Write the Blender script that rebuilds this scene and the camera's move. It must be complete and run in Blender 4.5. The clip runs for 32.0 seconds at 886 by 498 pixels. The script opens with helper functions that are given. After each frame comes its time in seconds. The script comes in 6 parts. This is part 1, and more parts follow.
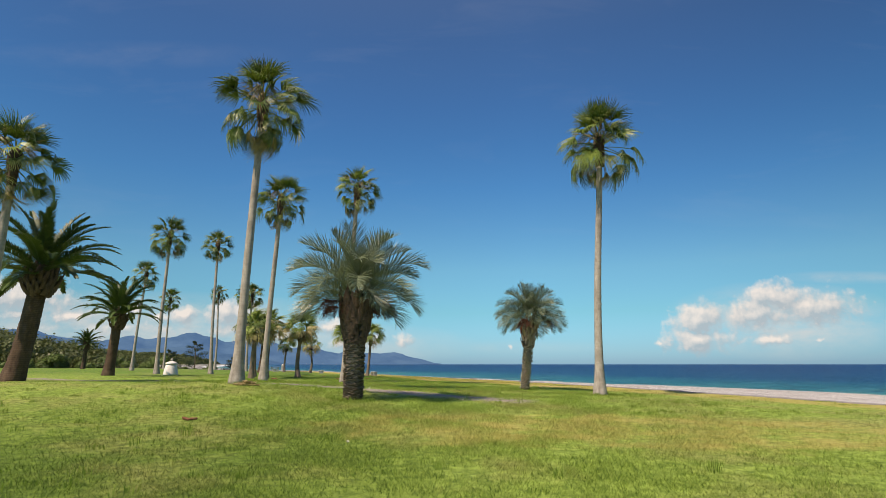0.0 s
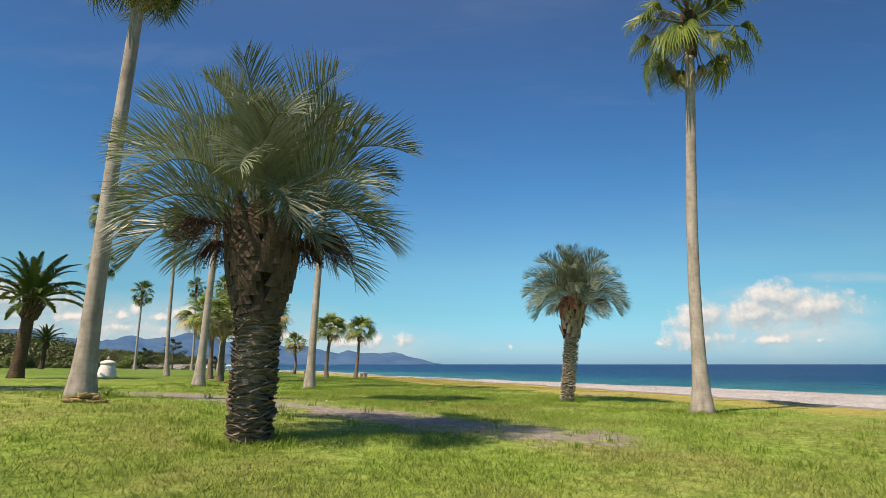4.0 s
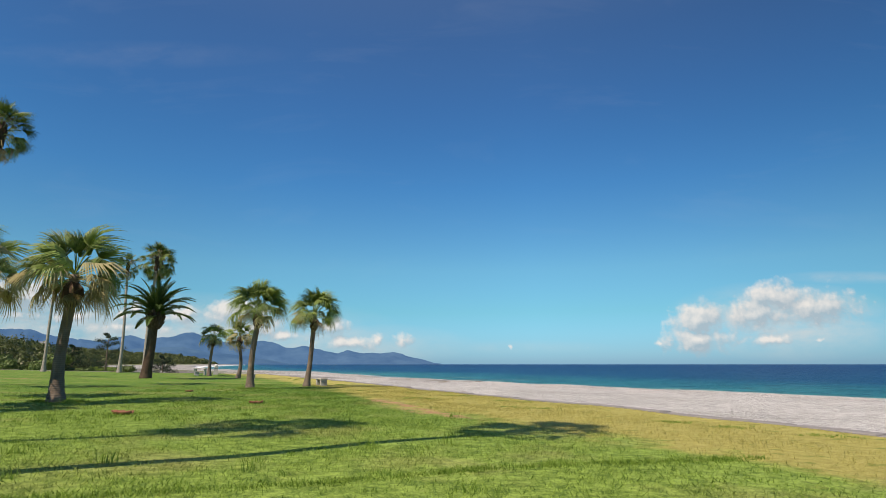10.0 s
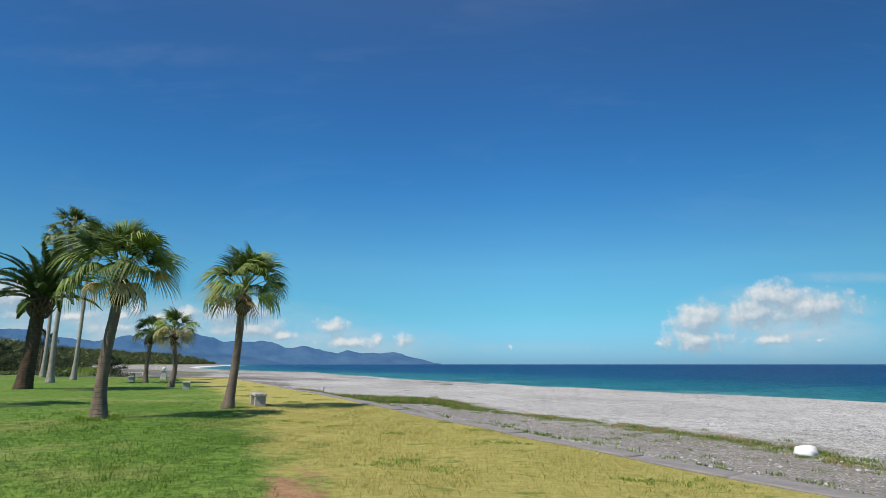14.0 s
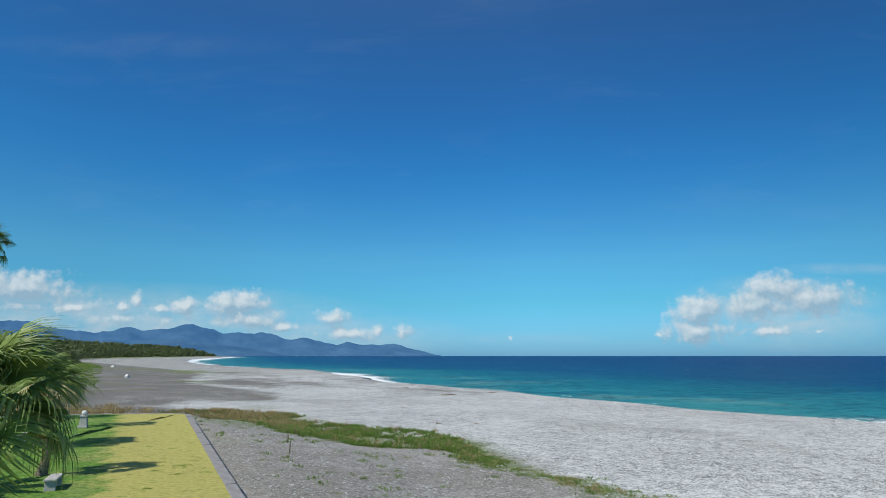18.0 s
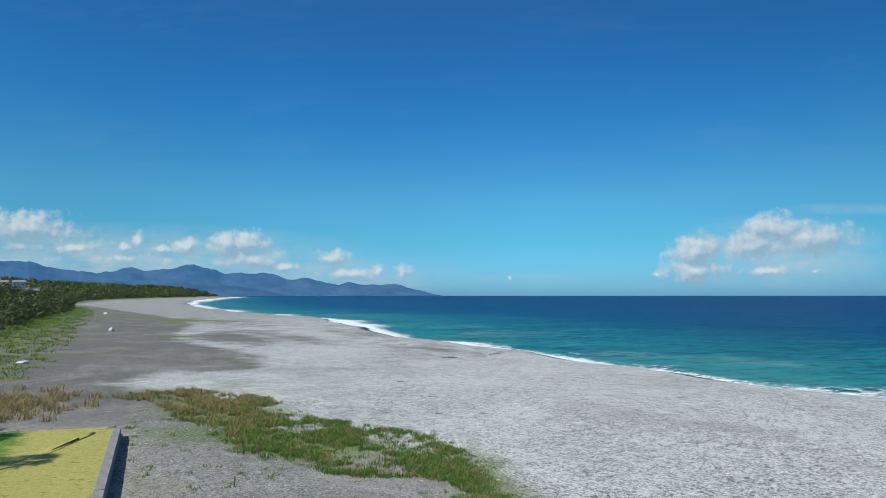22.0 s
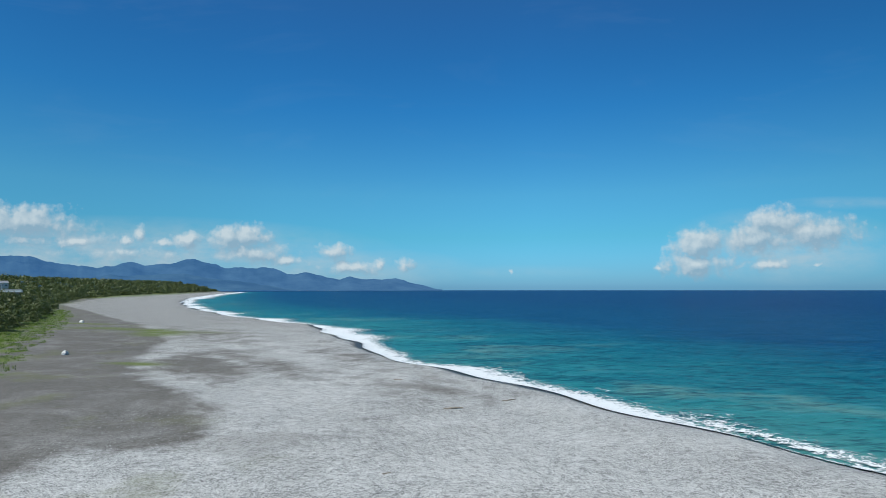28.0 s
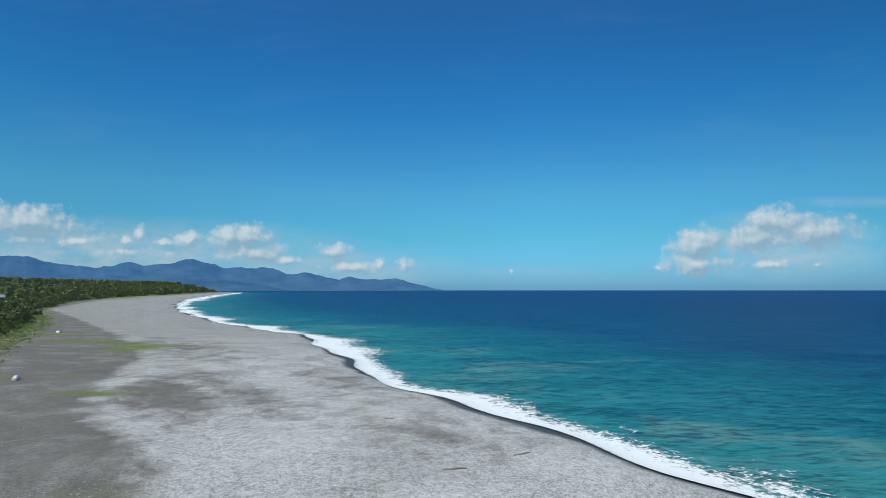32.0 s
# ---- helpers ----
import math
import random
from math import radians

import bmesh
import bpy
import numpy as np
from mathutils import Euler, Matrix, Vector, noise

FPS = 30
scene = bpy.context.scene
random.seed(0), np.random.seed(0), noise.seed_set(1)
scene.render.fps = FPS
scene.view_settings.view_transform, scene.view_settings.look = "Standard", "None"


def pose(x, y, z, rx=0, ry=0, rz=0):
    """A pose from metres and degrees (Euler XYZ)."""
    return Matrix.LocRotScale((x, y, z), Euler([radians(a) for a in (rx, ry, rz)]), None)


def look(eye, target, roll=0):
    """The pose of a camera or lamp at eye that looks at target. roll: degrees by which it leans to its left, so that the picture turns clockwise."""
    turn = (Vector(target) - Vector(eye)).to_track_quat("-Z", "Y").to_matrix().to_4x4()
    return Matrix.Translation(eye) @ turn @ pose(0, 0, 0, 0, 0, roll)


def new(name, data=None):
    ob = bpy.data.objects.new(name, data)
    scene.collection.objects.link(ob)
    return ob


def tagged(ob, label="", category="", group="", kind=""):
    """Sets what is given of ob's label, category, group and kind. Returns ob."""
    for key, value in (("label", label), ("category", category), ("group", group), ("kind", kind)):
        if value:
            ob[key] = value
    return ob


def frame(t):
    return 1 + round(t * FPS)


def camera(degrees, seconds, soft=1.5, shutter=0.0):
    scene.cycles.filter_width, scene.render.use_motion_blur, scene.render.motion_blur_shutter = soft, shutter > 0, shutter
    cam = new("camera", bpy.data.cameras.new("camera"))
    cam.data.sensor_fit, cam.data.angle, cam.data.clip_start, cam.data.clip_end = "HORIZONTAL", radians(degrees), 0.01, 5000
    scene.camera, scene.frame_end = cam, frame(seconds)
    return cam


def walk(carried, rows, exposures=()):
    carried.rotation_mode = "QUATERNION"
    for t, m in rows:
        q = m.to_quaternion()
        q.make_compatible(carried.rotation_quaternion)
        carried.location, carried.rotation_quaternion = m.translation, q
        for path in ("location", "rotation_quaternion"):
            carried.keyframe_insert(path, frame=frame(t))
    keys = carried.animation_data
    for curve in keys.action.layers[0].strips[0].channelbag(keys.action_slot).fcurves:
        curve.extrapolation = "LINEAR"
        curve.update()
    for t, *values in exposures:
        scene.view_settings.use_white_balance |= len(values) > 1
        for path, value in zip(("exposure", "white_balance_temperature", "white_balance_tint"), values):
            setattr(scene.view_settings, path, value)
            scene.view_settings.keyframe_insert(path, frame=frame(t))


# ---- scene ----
cam = camera(76.0, 32.0, soft=0.85)
# seconds, x, y, z, pitch
PATH = [
    (0.0, 0.00, 0.00, 1.20, 11.41),
    (1.0, -0.02, 1.92, 1.17, 11.41),
    (2.5, -0.08, 5.32, 1.16, 11.41),
    (5.0, -0.11, 12.46, 1.16, 11.41),
    (6.0, -0.11, 15.65, 1.18, 11.41),
    (7.0, -0.11, 19.09, 1.19, 11.41),
    (8.0, -0.10, 22.59, 1.20, 11.41),
    (9.0, -0.13, 26.20, 1.20, 11.41),
    (10.5, -0.32, 31.64, 1.18, 11.41),
    (12.0, -0.52, 36.99, 1.18, 11.41),
    (13.0, -0.62, 40.42, 1.24, 11.41),
    (14.5, -0.78, 45.50, 1.63, 11.41),
    (16.5, -1.07, 51.78, 3.57, 11.41),
    (17.0, -1.08, 53.25, 4.11, 11.40),
    (17.5, -1.08, 54.75, 4.64, 11.20),
    (18.0, -1.07, 56.22, 5.16, 10.55),
    (18.5, -1.07, 57.67, 5.68, 9.77),
    (19.0, -1.07, 59.10, 6.21, 8.96),
    (20.0, -1.08, 62.15, 7.30, 7.41),
    (21.0, -1.10, 65.34, 8.40, 5.91),
    (22.0, -1.15, 68.80, 9.48, 4.52),
    (22.5, -1.17, 70.58, 10.02, 4.01),
    (23.0, -1.20, 72.41, 10.56, 3.94),
    (25.0, -1.29, 80.20, 12.76, 3.92),
    (27.5, -1.32, 90.40, 15.74, 3.90),
    (29.0, -1.34, 96.60, 17.55, 3.88),
    (30.0, -1.33, 100.95, 18.65, 3.87),
    (32.0, -1.22, 110.44, 20.72, 3.85),
]
walk(cam, [(t, pose(x, y, z, 90 + p, 0, 0 if t < 25.2 else 0.15)) for t, x, y, z, p in PATH],
     exposures=[(0, 0.31, 8400, 21), (5, 0.44, 8500, 21), (6, 0.40, 7750, 18), (8, 0.37, 8100, 19), (9.5, 0.29, 7800, 18), (11, 0.29, 7800, 16), (13, 0.22, 7200, 14), (16.5, 0.12, 6450, 8), (23, 0.03, 6250, 5), (32, -0.03, 6200, 4)])

# ---- light ----
SUN_DIR = Vector((-0.72, -0.70, 0)).normalized() * math.cos(radians(51)) + Vector((0, 0, math.sin(radians(51))))
sun = new("sun", bpy.data.lights.new("sun", "SUN"))
sun.data.energy, sun.data.angle, sun.data.color = 4.2, radians(0.5), (1.0, 0.95, 0.86)
sun.matrix_world = look(SUN_DIR * 100, (0, 0, 0))


class Graph:
    """Short hand for node trees."""

    def __init__(self, tree):
        self.tree = tree
        tree.nodes.clear()

    def node(self, kind, ins=None, **props):
        n = self.tree.nodes.new(kind)
        if "operation" in props:
            n.operation = props["operation"]
        if "use_clamp" in props:
            n.use_clamp = props["use_clamp"]
        if "clamp" in props:
            n.clamp = props["clamp"]
        if "data_type" in props:
            n.data_type, n.blend_type = props["data_type"], props["blend_type"]
        if "attribute_name" in props:
            n.attribute_name, n.attribute_type = props["attribute_name"], "GEOMETRY"
        for k, v in (ins or {}).items():
            if isinstance(v, bpy.types.NodeSocket):
                self.tree.links.new(v, n.inputs[k])
            else:
                n.inputs[k].default_value = v
        return n

    def math(self, op, a, b=0.0, c=0.0, clamp=False):
        return self.node("ShaderNodeMath", {0: a, 1: b, 2: c}, operation=op, use_clamp=clamp).outputs[0]

    def vec(self, op, a, b=(0, 0, 0), out=0):
        return self.node("ShaderNodeVectorMath", {0: a, 1: b}, operation=op).outputs[out]

    def noise(self, scale, detail=4.0, rough=0.55, vector=None, distort=0.0):
        ins = {"Scale": scale, "Detail": detail, "Roughness": rough, "Distortion": distort}
        if vector is not None:
            ins["Vector"] = vector
        return self.node("ShaderNodeTexNoise", ins).outputs[0]

    def ramp(self, fac, stops, interp="LINEAR"):
        n = self.node("ShaderNodeValToRGB", {0: fac})
        n.color_ramp.interpolation = interp
        el = n.color_ramp.elements
        while len(el) < len(stops):
            el.new(0.5)
        for e, (p, c) in zip(el, stops):
            e.position = p
            e.color = (*c, 1) if isinstance(c, tuple) else (c, c, c, 1)
        return n.outputs[0]

    def mix(self, fac, a, b, blend="MIX"):
        n = self.node("ShaderNodeMix", data_type="RGBA", blend_type=blend)
        for i, v in ((0, fac), (6, a), (7, b)):
            if isinstance(v, bpy.types.NodeSocket):
                self.tree.links.new(v, n.inputs[i])
            elif i == 0:
                n.inputs[0].default_value = v
            else:
                n.inputs[i].default_value = (*v, 1)
        return n.outputs[2]

    def span(self, v, a, b):
        return self.node("ShaderNodeMapRange", {0: v, 1: a, 2: b, 3: 0.0, 4: 1.0}, clamp=True).outputs[0]

    def attr(self, name):
        return self.node("ShaderNodeAttribute", attribute_name=name).outputs["Fac"]


# ---- world: clear blue sky with low cumulus clouds ----
world = bpy.data.worlds.new("world")
scene.world = world
world.use_nodes = True
g = Graph(world.node_tree)
sky = g.node("ShaderNodeTexSky")
sky.sky_type, sky.sun_disc, sky.sun_elevation, sky.sun_rotation = "NISHITA", False, radians(51), radians(225.8)
sky.altitude, sky.air_density, sky.dust_density, sky.ozone_density = 10, 1.0, 0.6, 2.0
way = g.node("ShaderNodeTexCoord").outputs["Generated"]
xyz = g.node("ShaderNodeSeparateXYZ", {0: way})
ahead = g.math("MAXIMUM", xyz.outputs[1], 0.02)
u = g.math("DIVIDE", xyz.outputs[0], ahead)
v = g.math("DIVIDE", xyz.outputs[2], ahead)
uv = g.node("ShaderNodeCombineXYZ", {0: u, 1: v, 2: 0.0}).outputs[0]
tint = g.ramp(g.math("MAXIMUM", xyz.outputs[2], 0.0), [
    (0.0, (0.37, 0.83, 1.54)), (0.03, (0.33, 0.80, 1.36)), (0.087, (0.30, 0.83, 1.10)), (0.16, (0.335, 0.89, 1.12)), (0.30, (0.205, 0.77, 1.18)),
    (0.37, (0.195, 0.72, 1.15)), (0.43, (0.215, 0.69, 1.12)), (0.52, (0.27, 0.67, 1.06)), (0.70, (0.60, 0.80, 1.02)), (1.0, (0.95, 0.97, 1.0))])
blue = g.mix(1.0, sky.outputs[0], tint, "MULTIPLY")
side = g.math("DIVIDE", xyz.outputs[0], g.math("MAXIMUM", g.vec("LENGTH", g.vec("MULTIPLY", way, (1, 1, 0)), out=1), 0.02))
deep = g.ramp(g.math("ADD", g.math("MULTIPLY", side, 0.5), 0.5), [(0.0, 0.86), (0.22, 0.91), (0.36, 1.0), (0.58, 1.0), (0.70, 0.91), (0.82, 0.78), (1.0, 0.76)])
blue = g.mix(1.0, blue, deep, "MULTIPLY")
# each cloud: middle and half size, as tangents across and up
CLOUDS = [
    (0.450, 0.074, 0.045, 0.036, 1.05), (0.445, 0.040, 0.065, 0.026, 1.0), (0.585, 0.114, 0.068, 0.028, 1.0), (0.650, 0.096, 0.110, 0.038, 0.92), (0.545, 0.086, 0.075, 0.046, 0.86),
    (0.565, 0.040, 0.045, 0.014, 0.9), (0.655, 0.038, 0.016, 0.005, 0.8), (0.375, 0.036, 0.010, 0.010, 0.6), (0.118, 0.030, 0.007, 0.007, 0.45), (0.250, 0.028, 0.014, 0.005, 0.40),
    (-0.745, 0.116, 0.100, 0.028, 0.95), (-0.740, 0.084, 0.120, 0.014, 0.60), (-0.655, 0.081, 0.030, 0.012, 0.9),
    (-0.537, 0.094, 0.012, 0.016, 0.95), (-0.455, 0.084, 0.024, 0.014, 0.95), (-0.500, 0.080, 0.015, 0.007, 0.9), (-0.565, 0.080, 0.012, 0.009, 0.9),
    (-0.382, 0.088, 0.030, 0.022, 1.0), (-0.345, 0.090, 0.034, 0.018, 1.0), (-0.340, 0.060, 0.070, 0.020, 0.85), (-0.280, 0.045, 0.034, 0.010, 0.8),
    (-0.196, 0.062, 0.032, 0.016, 0.82), (-0.165, 0.036, 0.055, 0.013, 0.8), (-0.115, 0.042, 0.012, 0.015, 0.7), (-0.070, 0.040, 0.020, 0.014, 0.75),
    (-0.560, 0.060, 0.230, 0.020, 0.56), (-0.640, 0.088, 0.180, 0.022, 0.50)]


def cloud_cover(at):
    """How deep inside a cloud a direction lies."""
    warp = g.node("ShaderNodeTexNoise", {"Vector": at, "Scale": 24.0, "Detail": 5.0, "Roughness": 0.6}).outputs[1]
    bent = g.vec("ADD", at, g.vec("MULTIPLY", g.vec("SUBTRACT", warp, (0.5, 0.5, 0.5)), (0.030, 0.024, 0)))
    best = None
    for cu, cv, a, b, full in CLOUDS:
        a, b = (a * 1.15, b * 1.25) if cu < 0 else (a, b)
        far = g.vec("LENGTH", g.vec("MULTIPLY", g.vec("SUBTRACT", bent, (cu, cv, 0)), (1 / a, 1 / b, 0)), out=1)
        one = g.math("SUBTRACT", 1.42 * full, far)
        best = one if best is None else g.math("MAXIMUM", best, one)
    return best


def billow(at):
    """Heaped round puffs with a ragged grain."""
    d1 = g.node("ShaderNodeTexVoronoi", {"Vector": at, "Scale": 30.0, "Detail": 2.0, "Roughness": 0.6}).outputs[0]
    k = g.math("ADD", g.math("MULTIPLY", d1, -0.55), 0.28)
    return g.math("ADD", k, g.math("MULTIPLY", g.math("SUBTRACT", g.noise(46.0, 9.0, 0.66, at), 0.5), 1.15))


towards = g.vec("ADD", uv, (-0.007, 0.010, 0))
cover, heap = cloud_cover(uv), billow(uv)
dens = g.math("ADD", cover, heap)
mask = g.math("MULTIPLY", g.span(dens, 0.0, 0.62), g.span(xyz.outputs[1], 0.02, 0.1))
turned = g.math("ADD", g.math("MULTIPLY", g.math("SUBTRACT", cover, cloud_cover(towards)), 0.9), g.math("MULTIPLY", g.math("SUBTRACT", heap, billow(towards)), 0.55))
puff = g.mix(g.span(turned, -0.20, 0.46), (2.9, 4.1, 5.2), (6.5, 6.9, 7.2))
veil = None
for cu, cv, a, b, full in ((-0.62, 0.062, 0.50, 0.062, 1.0), (-0.22, 0.032, 0.26, 0.040, 0.75), (0.60, 0.074, 0.20, 0.066, 0.95), (-0.60, 0.585, 0.30, 0.030, 0.07), (0.72, 0.150, 0.13, 0.012, 0.45), (0.13, 0.028, 0.16, 0.012, 0.22)):
    far = g.vec("LENGTH", g.vec("MULTIPLY", g.vec("SUBTRACT", uv, (cu, cv, 0)), (1 / a, 1 / b, 0)), out=1)
    one = g.math("MULTIPLY", g.span(far, 1.1, 0.35), full)
    veil = one if veil is None else g.math("MAXIMUM", veil, one)
veil = g.math("MULTIPLY", g.math("MULTIPLY", veil, g.span(g.noise(14.0, 6.0, 0.6, g.vec("MULTIPLY", uv, (1.0, 2.2, 1))), 0.22, 0.66)), g.span(xyz.outputs[1], 0.02, 0.1))
wisp = g.math("MULTIPLY", g.span(g.noise(2.6, 6.0, 0.6, g.vec("MULTIPLY", uv, (1.0, 4.5, 1)), 0.6), 0.55, 0.9), 0.05)
out = g.mix(wisp, blue, (5.5, 6.2, 7.0))
out = g.mix(g.math("MULTIPLY", veil, 0.62), out, (5.2, 5.7, 6.1))
out = g.mix(g.math("MULTIPLY", mask, 0.84), out, puff)
bg = g.node("ShaderNodeBackground", {0: out, 1: 0.10})
g.node("ShaderNodeOutputWorld", {0: bg.outputs[0]})


# ---- materials ----
def material(name, build, rough=0.8, spec=0.3):
    m = bpy.data.materials.new(name)
    m.use_nodes = True
    gr = Graph(m.node_tree)
    b = gr.node("ShaderNodeBsdfPrincipled", {"Roughness": rough, "Specular IOR Level": spec})
    build(gr, b)
    gr.node("ShaderNodeOutputMaterial", {0: b.outputs[0]})
    return m


def put(gr, b, key, v):
    if isinstance(v, bpy.types.NodeSocket):
        gr.tree.links.new(v, b.inputs[key])
    else:
        b.inputs[key].default_value = v


def bump(gr, b, height, strength=0.4, dist=0.02):
    put(gr, b, "Normal", gr.node("ShaderNodeBump", {"Height": height, "Strength": strength, "Distance": dist}).outputs[0])


def place(gr):
    return gr.node("ShaderNodeNewGeometry").outputs["Position"]


def own(gr):
    return gr.node("ShaderNodeTexCoord").outputs["Object"]


def chance(gr):
    return gr.node("ShaderNodeObjectInfo").outputs["Random"]


def plain(name, low, high, scale=6.0, rough=0.8, bumpy=0.3, spec=0.3, dist=0.01, metal=0.0):
    """A surface of two tones with a coarse and a fine grain."""
    def build(gr, b):
        p = own(gr)
        n = gr.noise(scale, 6, 0.6, p)
        f = gr.noise(scale * 9, 4, 0.6, p)
        k = gr.math("ADD", gr.math("MULTIPLY", n, 0.65), gr.math("MULTIPLY", f, 0.35))
        put(gr, b, "Base Color", gr.mix(gr.span(k, 0.32, 0.68), low, high))
        put(gr, b, "Metallic", metal)
        bump(gr, b, k, bumpy, dist)
    return material(name, build, rough, spec)


def leaf(name, low, high, dry, rough=0.45, spec=0.4, glow=0.25, grain=1.0):
    """Leaf tissue that lets light through, with lengthwise streaks and dry tips."""
    def build(gr, b):
        p = own(gr)
        n = gr.noise(9.0 * grain, 5, 0.62, p)
        c = gr.mix(gr.span(gr.math("ADD", gr.math("MULTIPLY", n, 0.6), gr.math("MULTIPLY", chance(gr), 0.5)), 0.25, 0.85), low, high)
        c = gr.mix(gr.math("MULTIPLY", gr.span(gr.noise(3.1 * grain, 4, 0.6, p), 0.58, 0.75), 0.75), c, dry)
        put(gr, b, "Base Color", c)
        tr = gr.node("ShaderNodeBsdfTranslucent", {0: c})
        mx = gr.node("ShaderNodeMixShader", {0: glow})
        gr.tree.links.new(b.outputs[0], mx.inputs[1])
        gr.tree.links.new(tr.outputs[0], mx.inputs[2])
        gr.node("ShaderNodeOutputMaterial", {0: mx.outputs[0]})
    m = bpy.data.materials.new(name)
    m.use_nodes = True
    gr = Graph(m.node_tree)
    b = gr.node("ShaderNodeBsdfPrincipled", {"Roughness": rough, "Specular IOR Level": spec})
    build(gr, b)
    return m


FAN_GREEN = leaf("fan_leaf", (0.045, 0.085, 0.016), (0.21, 0.285, 0.060), (0.42, 0.33, 0.17), 0.42, 0.45, 0.16)
SHORT_GREEN = leaf("short_fan_leaf", (0.045, 0.085, 0.016), (0.27, 0.36, 0.085), (0.32, 0.33, 0.12), 0.5, 0.3, 0.13)
SHORT_STRAW = leaf("straw_fan_leaf", (0.30, 0.27, 0.11), (0.52, 0.46, 0.26), (0.36, 0.30, 0.16), 0.65, 0.2, 0.2)
FAN_DRY = leaf("dry_fan_leaf", (0.20, 0.15, 0.07), (0.42, 0.35, 0.19), (0.16, 0.10, 0.05), 0.8, 0.2, 0.15)
FAN_PALE = leaf("pale_fan_leaf", (0.060, 0.095, 0.024), (0.22, 0.255, 0.080), (0.42, 0.34, 0.20), 0.6, 0.3, 0.15)
PINDO_LEAF = leaf("pindo_leaf", (0.055, 0.084, 0.044), (0.245, 0.300, 0.190), (0.32, 0.31, 0.20), 0.38, 0.55, 0.18)
DATE_LEAF = leaf("date_leaf", (0.025, 0.055, 0.012), (0.075, 0.13, 0.028), (0.13, 0.13, 0.05), 0.45, 0.4, 0.2)
BUSH_LEAF = leaf("bush_leaf", (0.040, 0.075, 0.016), (0.125, 0.190, 0.042), (0.13, 0.14, 0.05), 0.5, 0.35, 0.2)
PINE_LEAF = leaf("pine_needle", (0.010, 0.028, 0.012), (0.03, 0.06, 0.022), (0.06, 0.06, 0.03), 0.6, 0.3, 0.1)
WEED_LEAF = leaf("weed_leaf", (0.10, 0.175, 0.030), (0.26, 0.36, 0.07), (0.36, 0.31, 0.13), 0.6, 0.3, 0.35)
WOODS_LEAF = leaf("woods_leaf", (0.020, 0.040, 0.010), (0.165, 0.195, 0.058), (0.17, 0.15, 0.07), 0.5, 0.35, 0.2, 0.16)
TUFT_LEAF = leaf("tuft_leaf", (0.14, 0.24, 0.03), (0.32, 0.46, 0.09), (0.40, 0.42, 0.14), 0.6, 0.25, 0.45)
REED_LEAF = leaf("reed_leaf", (0.26, 0.20, 0.09), (0.42, 0.33, 0.17), (0.22, 0.13, 0.07), 0.8, 0.2, 0.2)


def bark(name, low, high, rings, dark=0.35, bumpy=0.6, ridge=0.7):
    """Palm bark with leaf scars round the stem."""
    def build(gr, b):
        p = own(gr)
        z = gr.node("ShaderNodeSeparateXYZ", {0: p}).outputs[2]
        wob = gr.noise(1.6, 3, 0.6, p)
        ring = gr.math("FRACT", gr.math("ADD", gr.math("MULTIPLY", z, rings), gr.math("MULTIPLY", wob, 1.6)))
        ring = gr.span(gr.math("ABSOLUTE", gr.math("SUBTRACT", ring, 0.5)), 0.30, 0.5)
        streak = gr.noise(7.0, 6, 0.65, gr.vec("MULTIPLY", p, (1.0, 1.0, 0.25)))
        big = gr.noise(0.9, 4, 0.6, p)
        spot = gr.noise(4.0, 6, 0.7, p)
        k = gr.math("ADD", gr.math("MULTIPLY", streak, 0.4), gr.math("ADD", gr.math("MULTIPLY", big, 0.3), gr.math("MULTIPLY", spot, 0.3)))
        c = gr.mix(gr.span(k, 0.38, 0.62), low, high)
        c = gr.mix(gr.math("MULTIPLY", ring, dark), c, tuple(x * 0.45 for x in low))
        put(gr, b, "Base Color", c)
        bump(gr, b, gr.math("SUBTRACT", gr.math("MULTIPLY", streak, 0.6), gr.math("MULTIPLY", ring, ridge)), bumpy, 0.03)
    return material(name, build, 0.9, 0.2)


BARK_TALL = bark("tall_palm_bark", (0.195, 0.175, 0.150), (0.42, 0.39, 0.345), 7.0, 0.08, 0.45, 0.12)
BARK_SHORT = bark("short_palm_bark", (0.115, 0.088, 0.068), (0.25, 0.20, 0.155), 16.0, 0.28, 0.5, 0.4)
BARK_DATE = bark("date_palm_bark", (0.050, 0.032, 0.022), (0.130, 0.090, 0.062), 12.0, 0.40, 0.6, 0.5)
BOOT = plain("leaf_base", (0.095, 0.070, 0.050), (0.31, 0.255, 0.195), 5.0, 0.9, 0.6)
SCALE = plain("leaf_scale", (0.23, 0.20, 0.155), (0.50, 0.445, 0.37), 6.0, 0.9, 0.5)
BOOT_DARK = plain("dark_leaf_base", (0.050, 0.036, 0.026), (0.215, 0.17, 0.125), 5.0, 0.9, 0.6)
TONGUE_DARK = plain("dark_leaf_stub", (0.035, 0.022, 0.016), (0.14, 0.095, 0.07), 4.0, 0.85, 0.5)
TONGUE = plain("old_leaf_stub", (0.13, 0.095, 0.072), (0.40, 0.33, 0.27), 4.0, 0.85, 0.5)
FIBRE = plain("palm_fibre", (0.030, 0.019, 0.013), (0.100, 0.064, 0.042), 9.0, 0.95, 0.8)
FRUIT = plain("fruit_stalk", (0.045, 0.017, 0.013), (0.12, 0.048, 0.034), 12.0, 0.8, 0.3)
SPATHE = plain("red_spathe", (0.22, 0.045, 0.03), (0.40, 0.12, 0.08), 4.0, 0.6, 0.2)
WOODY = plain("twig", (0.10, 0.075, 0.05), (0.22, 0.17, 0.12), 6.0, 0.9, 0.5)
